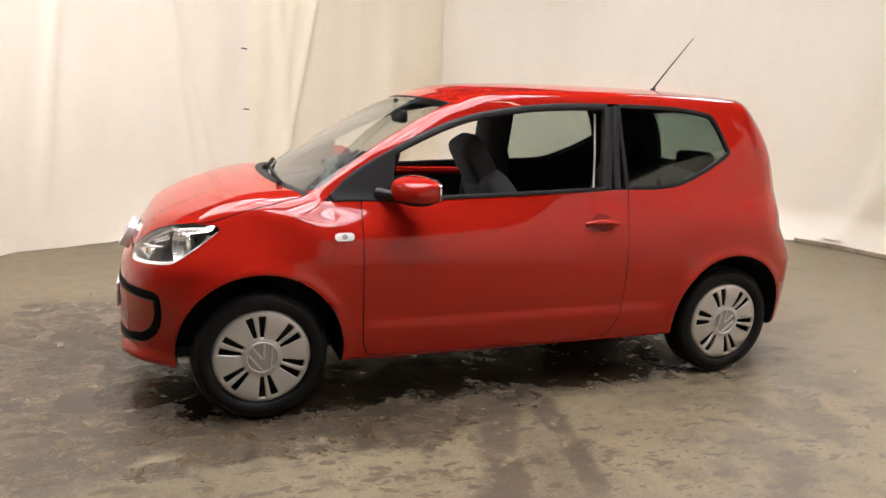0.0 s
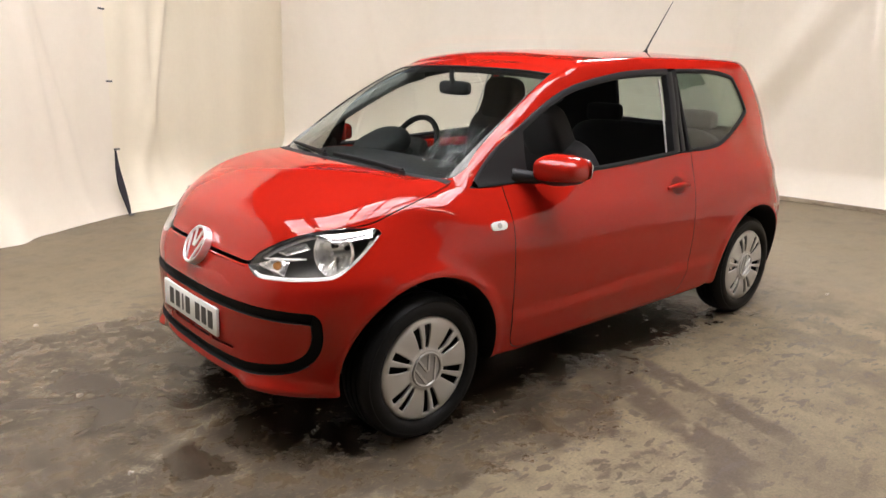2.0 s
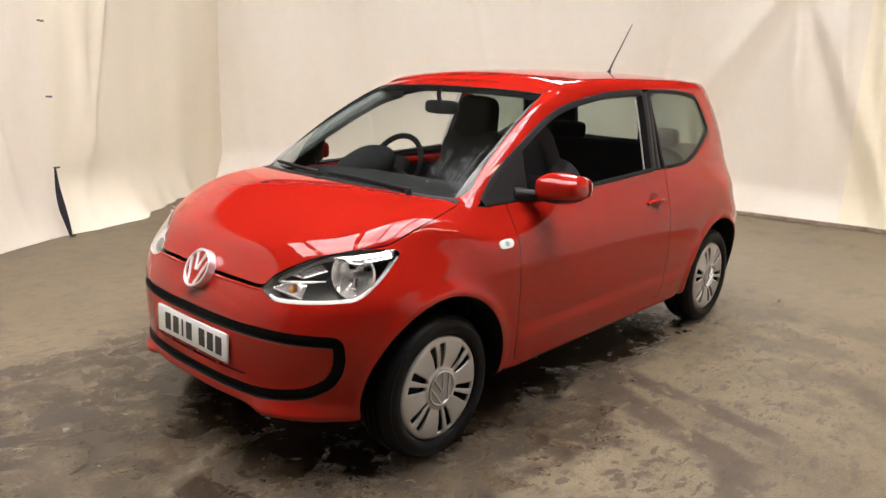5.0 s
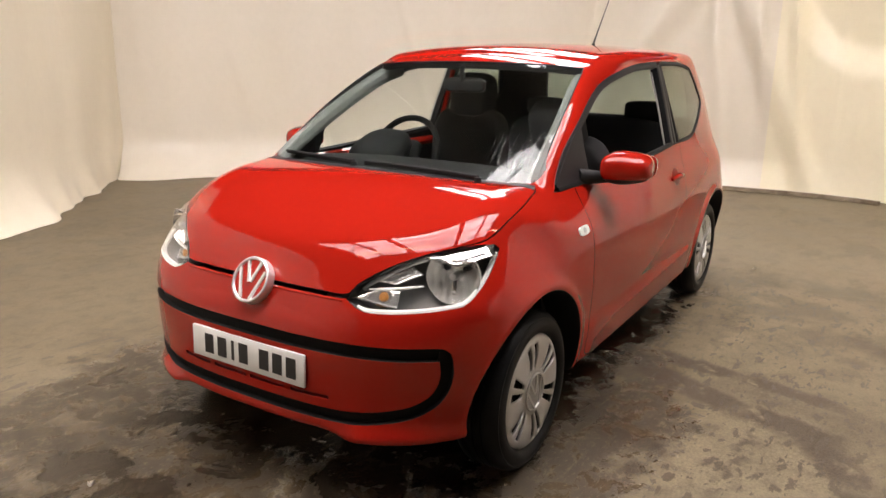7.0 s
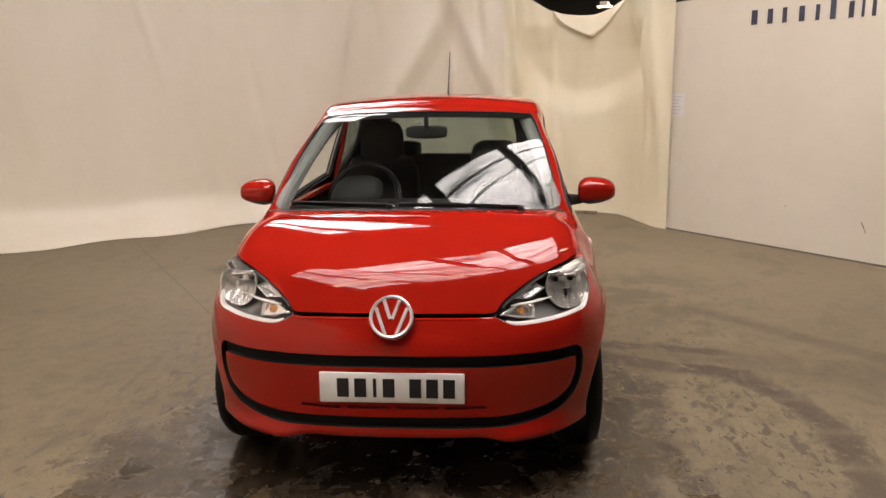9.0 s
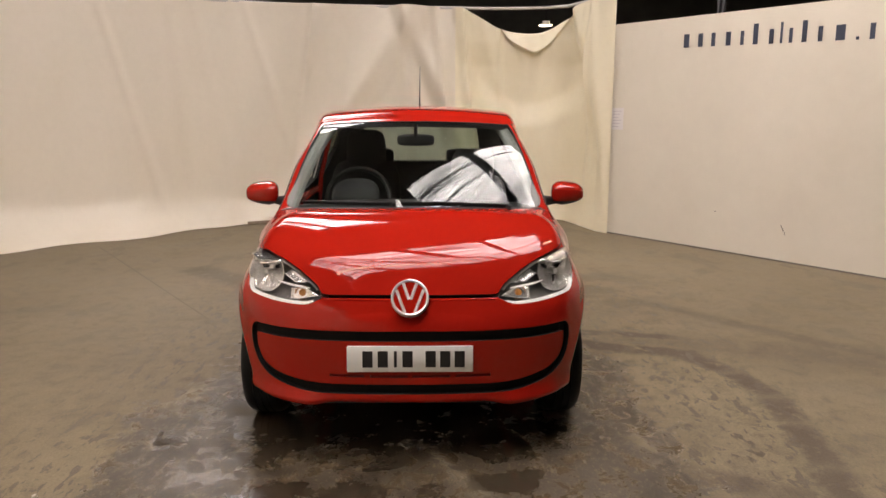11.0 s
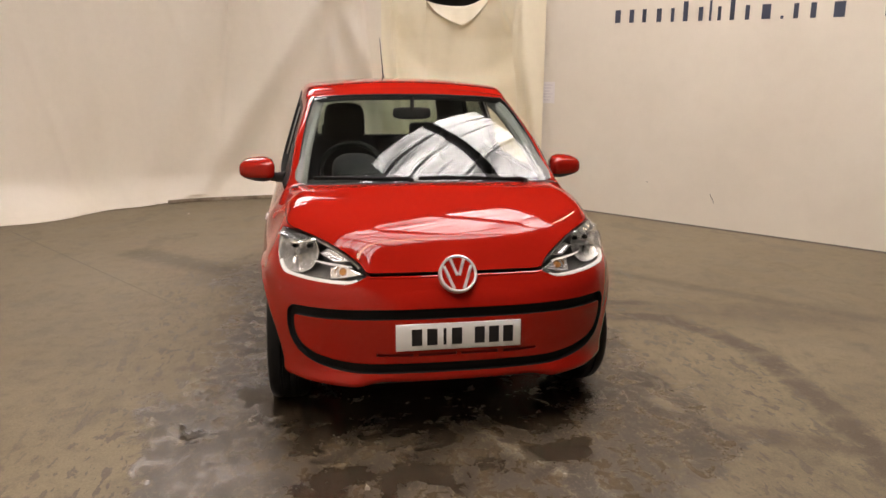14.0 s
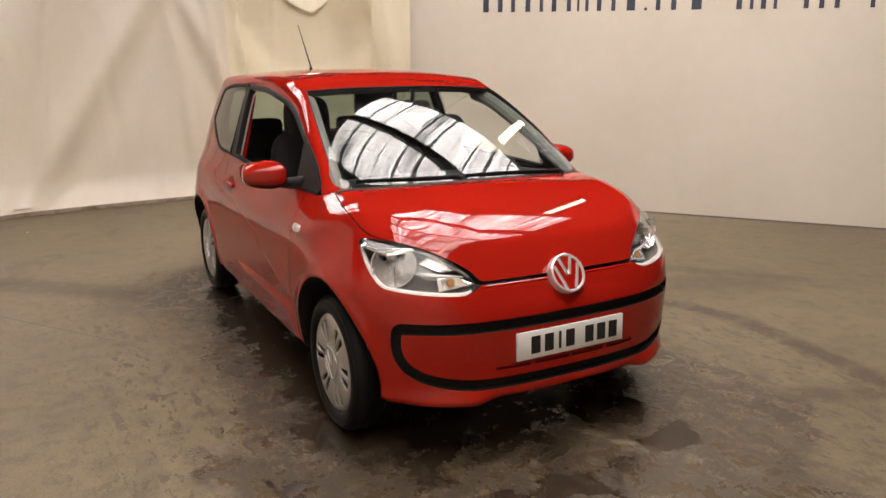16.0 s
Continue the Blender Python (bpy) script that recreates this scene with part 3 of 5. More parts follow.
def run_line(run, step):
    line = smooth_line(run, 40)
    s = np.concatenate([[0], np.cumsum(np.linalg.norm(np.diff(line, axis=0), axis=1))])
    q = np.linspace(0, s[-1], int(s[-1] / step))
    x, y = np.interp(q, s, line[:, 0]), np.interp(q, s, line[:, 1])
    tx, ty = np.gradient(x), np.gradient(y)
    ln = np.hypot(tx, ty)
    return q, x, y, ty / ln, -tx / ln


def curtain(name, run, sheets, seed, top, sag, fold, flare, swag):
    q, x, y, nx, ny = run_line(run, 0.03)
    n, rows, verts = len(q), 90, []
    rng = np.random.RandomState(seed)
    waves = [(f, rng.uniform(0, 6.28), rng.uniform(-0.35, 0.35), rng.uniform(0.6, 1.2) * (1.0 if f < 2 else 0.6)) for f in (0.55, 0.9, 1.5, 2.3, 3.7, 5.6)]
    crease = [(rng.uniform(0, q[-1]), rng.uniform(0.03, 0.09), rng.uniform(-0.3, 0.3), rng.uniform(0.4, 1.0)) for _ in range(int(q[-1] * 1.6))]
    zt = top - sag(x, y)
    for i in range(rows):
        v = i / (rows - 1)
        z = 0.004 + v ** 1.3 * (zt - 0.004)
        d = np.zeros(n)
        for f, ph, lean, amp in waves:
            d += fold * amp / (0.6 + f) * np.sin(f * 2.2 * q + ph + lean * z * f) * (0.55 + 0.45 * np.sin(0.31 * q * f + 2 * ph))
        for c, w, lean, amp in crease:
            u = (q - c - lean * (z - 1.4)) / (w * (1.6 - 0.25 * z))
            d += 0.5 * fold * amp * np.exp(-u * u) * np.clip(z / 0.8, 0.25, 1)
        low = np.clip((0.55 - z) / 0.55, 0, 1)
        wave = 0.55 + 0.45 * np.sin(1.35 * q + seed) + 0.22 * np.sin(3.3 * q + 2 * seed) + 0.10 * np.sin(9.1 * q + z * 5)
        if not swag:
            d += flare * low ** 2.2 * np.maximum(wave, 0)
        d += 0.02 * flare / 0.2 * np.sin(11 * q + 3 * np.sin(2 * q)) * low ** 3
        if swag:
            d *= 0.40 + 0.60 * sstep(4.3, 5.6, q)
            # the hem trails far out at the start of the run, then is drawn out to the batten
            d += np.interp(q, [0.0, 3.0, 3.6, 4.2, 4.7], [0.44, 0.42, 0.34, 0.24, 0.0]) * low ** 2.8 * (0.88 + 0.2 * np.sin(4.3 * q))
            d += np.interp(q, [4.2, 4.7, 7.4, 8.3], [0.0, 0.155, 0.155, 0.05]) * np.clip((0.34 - z) / 0.34, 0, 1) ** 1.5
            for at, lean, w, a in ((5.10, 0.68, 0.20, 0.088), (5.50, 0.68, 0.22, -0.045), (8.15, -0.46, 0.13, 0.070), (7.85, -0.40, 0.15, -0.040), (6.75, 0.10, 0.14, 0.042), (4.35, 0.55, 0.26, 0.045)):
                d += a * np.exp(-((q - at - lean * z) / w) ** 2)
            r = np.hypot(y + 1.38, 0.8 * (z - 2.52))
            low = np.clip((2.35 - z) / 0.3, 0, 1) * (x > 4.6)
            d -= low * 0.13 * np.clip(r / 0.80, 0, 1) * (1 - sstep(0.74, 1.05, r))
            for yc, w, a in ((-0.55, 0.07, 0.10), (-0.2, 0.06, 0.05), (0.25, 0.08, 0.06), (-2.02, 0.06, 0.09), (-1.92, 0.05, -0.06)):
                d += a * np.exp(-((y - yc - 0.10 * (z - 2.2)) / w) ** 2) * np.clip(z / 1.6, 0.3, 1)
        if swag:
            d = np.where((q > 4.6) & (z < 0.08), np.minimum(d, 0.174), d) * np.clip((q[-1] - q) / 0.35, 0, 1)
        verts.append(np.stack([x + nx * d, y + ny * d, z * np.ones(n)], 1))
    grid, first = np.array(verts), 0
    for share, label, mat in sheets:
        last = min(int(share * n) + 1, n)
        ob = wrap(name, from_lists(grid[:, first:last].reshape(-1, 3), grid_faces(rows, last - first)), mat)
        sol = ob.modifiers.new("thickness", "SOLIDIFY")
        sol.thickness, sol.offset, sol.use_rim = 0.004, 0, False
        tagged(ob, label, "curtain", "curtains round the bay")
        first = last - 1
    if swag:
        # the top hem folded over where the sheet sags
        edge = verts[-1][(y < -1.0) & (y > -1.9) & (x > 4.6)]
        drop = 0.26 * np.clip(1 - np.abs(edge[:, 1] + 1.46) / 0.46, 0, 1) ** 0.8
        folds = [edge + np.stack([-0.014 - 0.035 * v + 0 * drop, 0.02 * np.sin(9 * edge[:, 1]) * v, 0.004 - v * drop], 1) for v in np.linspace(0, 1, 8)]
        flap = made("folded_hem", (list(np.concatenate(folds)), grid_faces(8, len(edge))), mat, ob, "top hem folded over")
        flap.modifiers.new("thickness", "SOLIDIFY").thickness = 0.004


def no_sag(x, y):
    return 0.0 * x


def hole_sag(x, y):
    s = np.interp(-y, [0.45, 0.62, 1.06, 1.40, 1.60, 1.76, 2.02, 2.12], [0.0, 0.06, 0.31, 0.35, 0.34, 0.24, 0.02, 0.0]) * (x > 4.5)
    return np.convolve(np.pad(s, 4, mode="edge"), np.ones(9) / 9, "valid")


curtain("curtain", LEFT_RUN, ((0.656, "white plastic sheet curtain with hem trailing on the floor", CURTAIN_WHITE), (1.0, "yellowed plastic sheet curtain beside the leaf-shaped gap", CURTAIN_PALE)), 3, 3.0, no_sag, 0.075, 0.20, False)
curtain("curtain", RIGHT_RUN, ((0.735, "smooth cream plastic sheet curtain with soft upright folds", CURTAIN), (1.0, "yellowed plastic sheet curtain whose top sags open", CURTAIN_WARM)), 8, 2.80, hole_sag, 0.050, 0.07, True)
for run, z in ((LEFT_RUN, 3.0), (RIGHT_RUN, 2.79)):
    q, x, y, nx, ny = run_line(run, 0.3)
    tagged(made("curtain_rail", tube(np.stack([x - nx * 0.03, y - ny * 0.03, z + 0 * x], 1), 0.021, 8), RAIL), "pale steel tube rail that carries the curtain", "curtain rail", "rails of the curtains")

# a low pale batten along the foot of the curved curtain
q, x, y, nx, ny = run_line(RIGHT_RUN, 0.12)
keep = (q > 4.62) & (y > -1.7)
bx, by, bnx, bny = (a[keep] for a in (x, y, nx, ny))
foot = []
for off, z in ((0.180, 0.0), (0.180, 0.040), (0.212, 0.045), (0.222, 0.040), (0.222, 0.006), (0.216, 0.0)):
    foot.append(np.stack([bx + bnx * off, by + bny * off, z + 0 * bx], 1))
tagged(made("baseboard", (list(np.concatenate(foot)), grid_faces(6, len(bx))), BATTEN, None, "", False), "pale worn timber batten along the curtain foot", "baseboard", "", "structure")

# gap and clips where two sheets of the straight curtain meet
GAP = Vector((-0.855, 3.97))
GD = Vector((0.82, 0.57)).normalized()
GN = Vector((0.57, -0.82))


def gap_point(u, z, out):
    p = GAP + GD * u + GN * out
    return (p.x, p.y, z)


leaf = [(-0.012, 0.60), (-0.020, 0.50), (-0.030, 0.36), (-0.022, 0.24), (0.010, 0.12), (0.035, 0.02), (0.052, 0.02), (0.060, 0.12), (0.048, 0.26), (0.018, 0.42), (-0.004, 0.56)]
leaf = smooth_line(leaf, 4, True)
n = len(leaf)
v = [gap_point(u, max(z, 0.006), 0.045 + 0.16 * max(0.5 - z, 0) ** 1.6) for u, z in leaf] + [gap_point(u, max(z, 0.006), 0.03 + 0.16 * max(0.5 - z, 0) ** 1.6) for u, z in leaf]
# no real opening: a thin dark plate before the sheets gives the gap's darkness
tagged(made("curtain_gap", (v, [tuple(range(n)), tuple(range(2 * n - 1, n - 1, -1))] + [(k, (k + 1) % n, n + (k + 1) % n, n + k) for k in range(n)]), GAP_DARK, None, "", False), "dark leaf-shaped plate standing for the darkness in the curtain gap", "curtain lining")
for z, u in ((0.60, -0.012), (1.175, -0.03), (1.76, -0.05), (0.012, 0.045)):
    bm = bmesh.new()
    for a, b in (((-0.034, -0.006), (-0.006, 0.008)), ((0.0, -0.008), (0.030, 0.006))):
        box(bm, (a[0], -0.008, a[1]), (b[0], 0.008, b[1]), 0.002)
    ob = part("curtain_clip", bm, CLIP)
    p = gap_point(u, z, 0.055 + 0.16 * max(0.5 - z, 0) ** 1.6)
    ob.matrix_world = Matrix.Translation(p) @ Euler((0, 0, math.atan2(GD.y, GD.x))).to_matrix().to_4x4()
    tagged(ob, "small grey clip closing the curtain seam", "clip", "clips of the curtain seam")

# white partition with its sign
PA, PD = Vector((4.20, -2.16)), Vector((-0.805, -0.593)).normalized()
PN = Vector((PD.y, -PD.x))
prism_wall("wall_partition", PA, PA + PD * 6.4, 0.0, 2.435, 0.08, PARTITION, "white painted partition wall with a dark sign")
if (Vector((0, 0)) - PA).dot(PN) < 0:
    PN = -PN


def on_wall(u, z, out):
    p = PA + PD * u + PN * out
    return Vector((p.x, p.y, z))


def wall_box(name, u0, u1, z0, z1, out, mat, parent=None):
    bm = bmesh.new()
    vs = [bm.verts.new(on_wall(u, z, o)) for o in (0.001, out) for u, z in ((u0, z0), (u1, z0), (u1, z1), (u0, z1))]
    for f in ((0, 1, 2, 3), (4, 5, 6, 7), (0, 1, 5, 4), (1, 2, 6, 5), (2, 3, 7, 6), (3, 0, 4, 7)):
        bm.faces.new([vs[i] for i in f])
    bmesh.ops.recalc_face_normals(bm, faces=bm.faces)
    return part(name, bm, mat, parent, "", False)


sign = thing("wall_sign", "blue-grey sign along the top of the white partition", "sign")
BARS = [(0.97, 1.131, 0), (1.145, 1.281, 0), (1.301, 1.414, 0), (1.454, 1.589, 0), (1.621, 1.715, 0), (1.74, 1.868, 1), (1.905, 2.018, 0), (2.047, 2.07, 1), (2.105, 2.191, 0), (2.214, 2.331, 1), (2.364, 2.468, 0), (2.484, 2.694, 0), (2.72, 2.746, -1), (2.796, 2.906, 0), (2.935, 3.061, 0), (3.09, 3.33, 0),
        (3.527, 3.652, 1), (3.683, 3.713, 1), (3.744, 3.855, 1), (3.885, 3.915, 1), (4.103, 4.21, 1), (4.229, 4.334, 1), (4.353, 4.457, 1), (4.638, 4.729, 1), (4.774, 4.869, 1)]
for a, b, tall in BARS:
    a, b = 0.99 + 1.035 * (a - 0.97), 0.99 + 1.035 * (b - 0.97)
    base = 2.120 - 0.024 * (a - 0.97)
    top = base + {0: 0.135, 1: 0.195, -1: 0.028}[tall]
    slim = 0.31 * (b - a) if b - a > 0.05 else 0.0
    wall_box("bar", a + slim, b - slim, base, top, 0.004, SIGN_BLUE, sign)
paper = thing("paper_notice", "small faded paper notice on the white partition", "notice")
wall_box("sheet", 0.10, 0.28, 1.24, 1.49, 0.003, PAPER, paper)
for k in range(6):
    wall_box("line", 0.125, 0.25 - 0.02 * (k % 3), 1.45 - 0.035 * k, 1.456 - 0.035 * k, 0.004, FADED_INK, paper)
bm = bmesh.new()
for u, z, w, h, turn in ((2.29, 0.33, 0.010, 0.075, 0.5), (2.315, 0.285, 0.008, 0.035, 0.2), (1.55, 0.42, 0.02, 0.008, 0.0), (0.03, 0.30, 0.012, 0.06, 0.1)):
    vs = [bm.verts.new(on_wall(u + a * math.cos(turn) - b * math.sin(turn), z + a * math.sin(turn) + b * math.cos(turn), 0.0025)) for a, b in ((-w / 2, -h / 2), (w / 2, -h / 3), (w / 2.5, h / 2), (-w / 2.5, h / 2.2))]
    bm.faces.new(vs)
tagged(part("wall_scuff", bm, SCUFF, None, "", False), "grey scuff marks low on the white partition", "scuff marks", "", "stuff")
bm = bmesh.new()
slab(bm, [on_wall(u, 0, o).xy for u, o in ((0.0, 0.001), (6.4, 0.001), (6.4, 0.006), (0.0, 0.006))], 0.0, 0.016)
bmesh.ops.recalc_face_normals(bm, faces=bm.faces)
tagged(part("trim", bm, SCUFF, None, "", False), "dark gap strip under the partition", "trim", "", "structure")
# posts and stores behind the partition, glimpsed above it
for u, o in ((1.1, -0.5), (1.16, -0.5)):
    bm = bmesh.new()
    slab(bm, [on_wall(u + a, 0, o + b).xy for a, b in ((0, 0), (0.03, 0), (0.03, 0.03), (0, 0.03))], 0.0, 3.6)
    bmesh.ops.recalc_face_normals(bm, faces=bm.faces)
    tagged(part("steel_post", bm, STEEL, None, "", False), "thin dark steel post standing behind the partition", "post", "posts behind the partition")

# roof: deck, beams, purlins and roof lights, all turned by an eighth
def pq(p, q):
    return ((p + q) * 0.70711, (p - q) * 0.70711)


def pq_slab(bm, p0, p1, q0, q1, z0, z1):
    slab(bm, (pq(p0, q0), pq(p1, q0), pq(p1, q1), pq(p0, q1)), z0, z1)


bm = bmesh.new()
box(bm, (x0, y0, ztop + 0.16), (x1, y1, ztop + 0.3))
tagged(part("ceiling", bm, DECK, None, "", False), "dark profiled steel roof deck", "ceiling", "", "structure")
BAYS = [(-3.05, 0.46, -5.30, 3.52), (4.3, 9.0, 1.2, 3.4)]
for p0, p1, q0, q1 in BAYS:
    bm = bmesh.new()
    n = round((p1 - p0) / 0.34)
    rng = np.random.RandomState(7)
    w = (p1 - p0) / n
    for k in range(n):
        pq_slab(bm, p0 + k * w + rng.uniform(0.010, 0.038), p0 + (k + 1) * w - rng.uniform(0.010, 0.038), q0, q1, ztop + 0.10, ztop + 0.12)
    bmesh.ops.recalc_face_normals(bm, faces=bm.faces)
    tagged(part("roof_light", bm, ROOF_LIGHT, None, "", False), "weathered translucent roof light sheets", "roof light", "roof lights", "structure")
for q in np.arange(-10.80, 11, 1.79):
    bm = bmesh.new()
    pq_slab(bm, -13.0, 13.0, q - 0.11, q + 0.11, ztop - 0.12, ztop - 0.10)
    pq_slab(bm, -13.0, 13.0, q - 0.09, q + 0.09, ztop - 0.10, ztop + 0.04)
    pq_slab(bm, -13.0, 13.0, q - 0.11, q + 0.11, ztop + 0.04, ztop + 0.06)
    bmesh.ops.recalc_face_normals(bm, faces=bm.faces)
    tagged(part("roof_beam", bm, STEEL, None, "", False), "dark steel roof beam under the deck", "roof beam", "roof beams", "structure")


def strip_lamp(a, b):
    """A fluorescent batten hung between two points."""
    lamp = thing("strip_light", "lit fluorescent batten hung from the roof", "strip light", group="strip lights")
    d = (Vector(b) - Vector(a)).normalized()
    s = Vector((-d.y, d.x, 0))
    bm = bmesh.new()
    vs = [bm.verts.new(Vector(e) + s * w + Vector((0, 0, z))) for e in (a, b) for w, z in ((-0.05, 0.03), (0.05, 0.03), (0.05, 0.09), (-0.05, 0.09))]
    for f in ((0, 1, 2, 3), (4, 5, 6, 7), (0, 1, 5, 4), (1, 2, 6, 5), (2, 3, 7, 6), (3, 0, 4, 7)):
        bm.faces.new([vs[i] for i in f])
    bmesh.ops.recalc_face_normals(bm, faces=bm.faces)
    part("batten", bm, RAIL, lamp, "", False)
    bm = bmesh.new()
    vs = [bm.verts.new(Vector(e) + s * w + Vector((0, 0, z))) for e in (a, b) for w, z in ((-0.075, 0.01), (0.075, 0.01), (0.09, 0.028), (-0.09, 0.028))]
    for f in ((0, 1, 2, 3), (4, 5, 6, 7), (0, 1, 5, 4), (1, 2, 6, 5), (2, 3, 7, 6), (3, 0, 4, 7)):
        bm.faces.new([vs[i] for i in f])
    bmesh.ops.recalc_face_normals(bm, faces=bm.faces)
    part("diffuser", bm, TUBE_GLOW, lamp, "lit white diffuser", False)
    for e in (a, b):
        made("wire", tube([(e[0], e[1], e[2] + 0.09), (e[0], e[1], ztop + 0.17)], 0.003, 5), STEEL, lamp)


for a, b in STRIPS:
    strip_lamp(a, b)


# small scraps lying on the floor
def scrap(x, y, size, seed):
    rng = np.random.RandomState(seed)
    n = 9
    a = np.sort(rng.uniform(0, 2 * math.pi, n))
    r = size * rng.uniform(0.5, 1.0, n)
    low = [(x + r[k] * math.cos(a[k]), y + 0.5 * r[k] * math.sin(a[k]), 0.001) for k in range(n)]
    top = [(x + 0.8 * r[k] * math.cos(a[k]), y + 0.4 * r[k] * math.sin(a[k]), 0.006 + 0.010 * rng.rand()) for k in range(n)]
    v = low + top + [(x, y, 0.010)]
    f = [(k, (k + 1) % n, n + (k + 1) % n, n + k) for k in range(n)] + [(n + k, n + (k + 1) % n, 2 * n) for k in range(n)] + [tuple(range(n))[::-1]]
    tagged(made("floor_scrap", (v, f), SCRAP, None, "", False), "small pale scrap lying on the concrete floor", "scrap", "scraps on the floor")


for k, (x, y, size) in enumerate(((1.99, -0.97, 0.026), (-2.15, 0.41, 0.024), (-2.09, 1.43, 0.020), (-2.18, -0.34, 0.018), (3.95, 1.92, 0.040))):
    scrap(x, y, size, 20 + k)

# ---- the car ----
car = thing("car", "red three-door city car with silver wheel covers on wet concrete", "car")


def skin_mesh(level, nf, nm, nr, nt):
    """The closed skin at a level below the outer form, as verts and faces."""
    zc, th = 0.56, 2 * np.pi * np.arange(nt) / nt
    rows = [(-1.2, 0.5 * np.pi * k / nf, -1) for k in range(1, nf)]
    rows += [(x, 0.5 * np.pi, -1) for x in np.linspace(-1.2, 1.15, nm)]
    rows += [(1.15, 0.5 * np.pi * k / nr, 1) for k in range(nr - 1, 0, -1)]
    o, w = [], []
    for x, a, sgn in rows:
        o.append(np.tile([x, 0.0, zc], (nt, 1)))
        w.append(np.stack([np.full(nt, sgn * np.cos(a)), np.sin(a) * np.cos(th), np.sin(a) * np.sin(th)], 1))
    o += [np.array([[-1.2, 0, zc]]), np.array([[1.15, 0, zc]])]
    w += [np.array([[-1.0, 0, 0]]), np.array([[1.0, 0, 0]])]
    p = solve(np.concatenate(o), np.concatenate(w), 1.6, level)
    n, last = len(p), (len(rows) - 1) * nt
    faces = grid_faces(len(rows), nt, True)
    faces += [(n - 2, (k + 1) % nt, k) for k in range(nt)]
    faces += [(n - 1, last + k, last + (k + 1) % nt) for k in range(nt)]
    return p, faces


def snap(points):
    """Moves points near the skin onto it, along rays from the body's spine."""
    p = np.asarray(points, float).reshape(-1, 3)
    o = np.stack([np.clip(p[:, 0], -1.2, 1.15), np.zeros(len(p)), np.full(len(p), 0.56)], 1)
    w = p - o
    return solve(o, w / np.linalg.norm(w, axis=1, keepdims=True), 1.6)


def mirrored(points):
    return np.asarray(points, float) * (1, -1, 1)


def prism(outline, axis, lo, hi):
    """A straight prism from a 2D outline along an axis."""
    o = np.asarray(outline, float)
    n, verts = len(o), []
    for h in (lo, hi):
        for a, b in o:
            verts.append({"x": (h, a, b), "y": (a, h, b), "z": (a, b, h)}[axis])
    faces = [tuple(range(n)), tuple(range(2 * n - 1, n - 1, -1))]
    return verts, faces + [(k, (k + 1) % n, n + (k + 1) % n, n + k) for k in range(n)]


def loop_plate(points, out, thick, rings=6, shrink=1.0, nrm=None, bare=False):
    """A closed plate inside a 3D loop on the skin, pushed out along the skin's normal."""
    o = np.asarray(points, float)
    c = o.mean(0)
    o = c + (o - c) * shrink
    p = np.concatenate([c[None]] + [c + (o - c) * k / rings for k in range(1, rings + 1)])
    p = on_top(p[:, :2], True) if bare else snap(p)
    g = gradient(p, bare) if nrm is None else np.tile(nrm, (len(p), 1))
    n = len(o)
    faces = [(0, 1 + k, 1 + (k + 1) % n) for k in range(n)]
    for i in range(rings - 1):
        a, b = 1 + i * n, 1 + (i + 1) * n
        faces += [(a + k, b + k, b + (k + 1) % n, a + (k + 1) % n) for k in range(n)]
    total, last = len(p), 1 + (rings - 1) * n
    back = [tuple(v + total for v in f[::-1]) for f in faces]
    rim = [(last + k, last + k + total, last + (k + 1) % n + total, last + (k + 1) % n) for k in range(n)]
    return list(p + g * out) + list(p + g * (out - thick)), faces + back + rim


# outlines, seen square from the side (x, z), from above (x, y) and from behind (y, z)
WINDOW_TOP = smooth_line([(-0.925, 0.957), (-0.80, 1.066), (-0.60, 1.180), (-0.395, 1.276), (-0.198, 1.338), (0.064, 1.382), (0.50, 1.402), (0.86, 1.398), (1.06, 1.374), (1.12, 1.342), (1.192, 1.20), (1.182, 1.160)], 5)
WINDOW_LOW = smooth_line([(1.182, 1.160), (1.03, 1.080), (0.86, 1.014), (0.74, 0.997), (0.45, 0.991), (0.03, 0.970), (-0.443, 0.951), (-0.90, 0.944), (-0.925, 0.957)], 5)
SIDE_WINDOW = np.concatenate([WINDOW_TOP[:-1], WINDOW_LOW[:-1]])
SCREEN = smooth_line([(-1.100, 0.0), (-1.078, -0.35), (-1.004, -0.606), (-0.92, -0.636), (-0.62, -0.598), (-0.33, -0.544), (-0.325, -0.505), (-0.36, -0.25), (-0.37, 0.0), (-0.36, 0.25), (-0.325, 0.505), (-0.33, 0.544), (-0.62, 0.598), (-0.92, 0.636), (-1.004, 0.606), (-1.078, 0.35)], 5, True)
REAR_SCREEN = smooth_line([(-0.50, 1.08), (-0.47, 1.30), (-0.42, 1.345), (0.0, 1.365), (0.42, 1.345), (0.47, 1.30), (0.50, 1.08), (0.44, 1.045), (0.0, 1.035), (-0.44, 1.045)], 4, True)
LAMP = smooth_line([(-1.724, 0.376, 0.701), (-1.728, 0.380, 0.690), (-1.730, 0.430, 0.668), (-1.716, 0.485, 0.664), (-1.665, 0.588, 0.671), (-1.590, 0.683, 0.684), (-1.560, 0.705, 0.692), (-1.524, 0.724, 0.716), (-1.453, 0.740, 0.772), (-1.380, 0.735, 0.832), (-1.378, 0.731, 0.843), (-1.395, 0.722, 0.856), (-1.500, 0.630, 0.848), (-1.590, 0.525, 0.813), (-1.650, 0.455, 0.775), (-1.700, 0.398, 0.735)], 5, True)
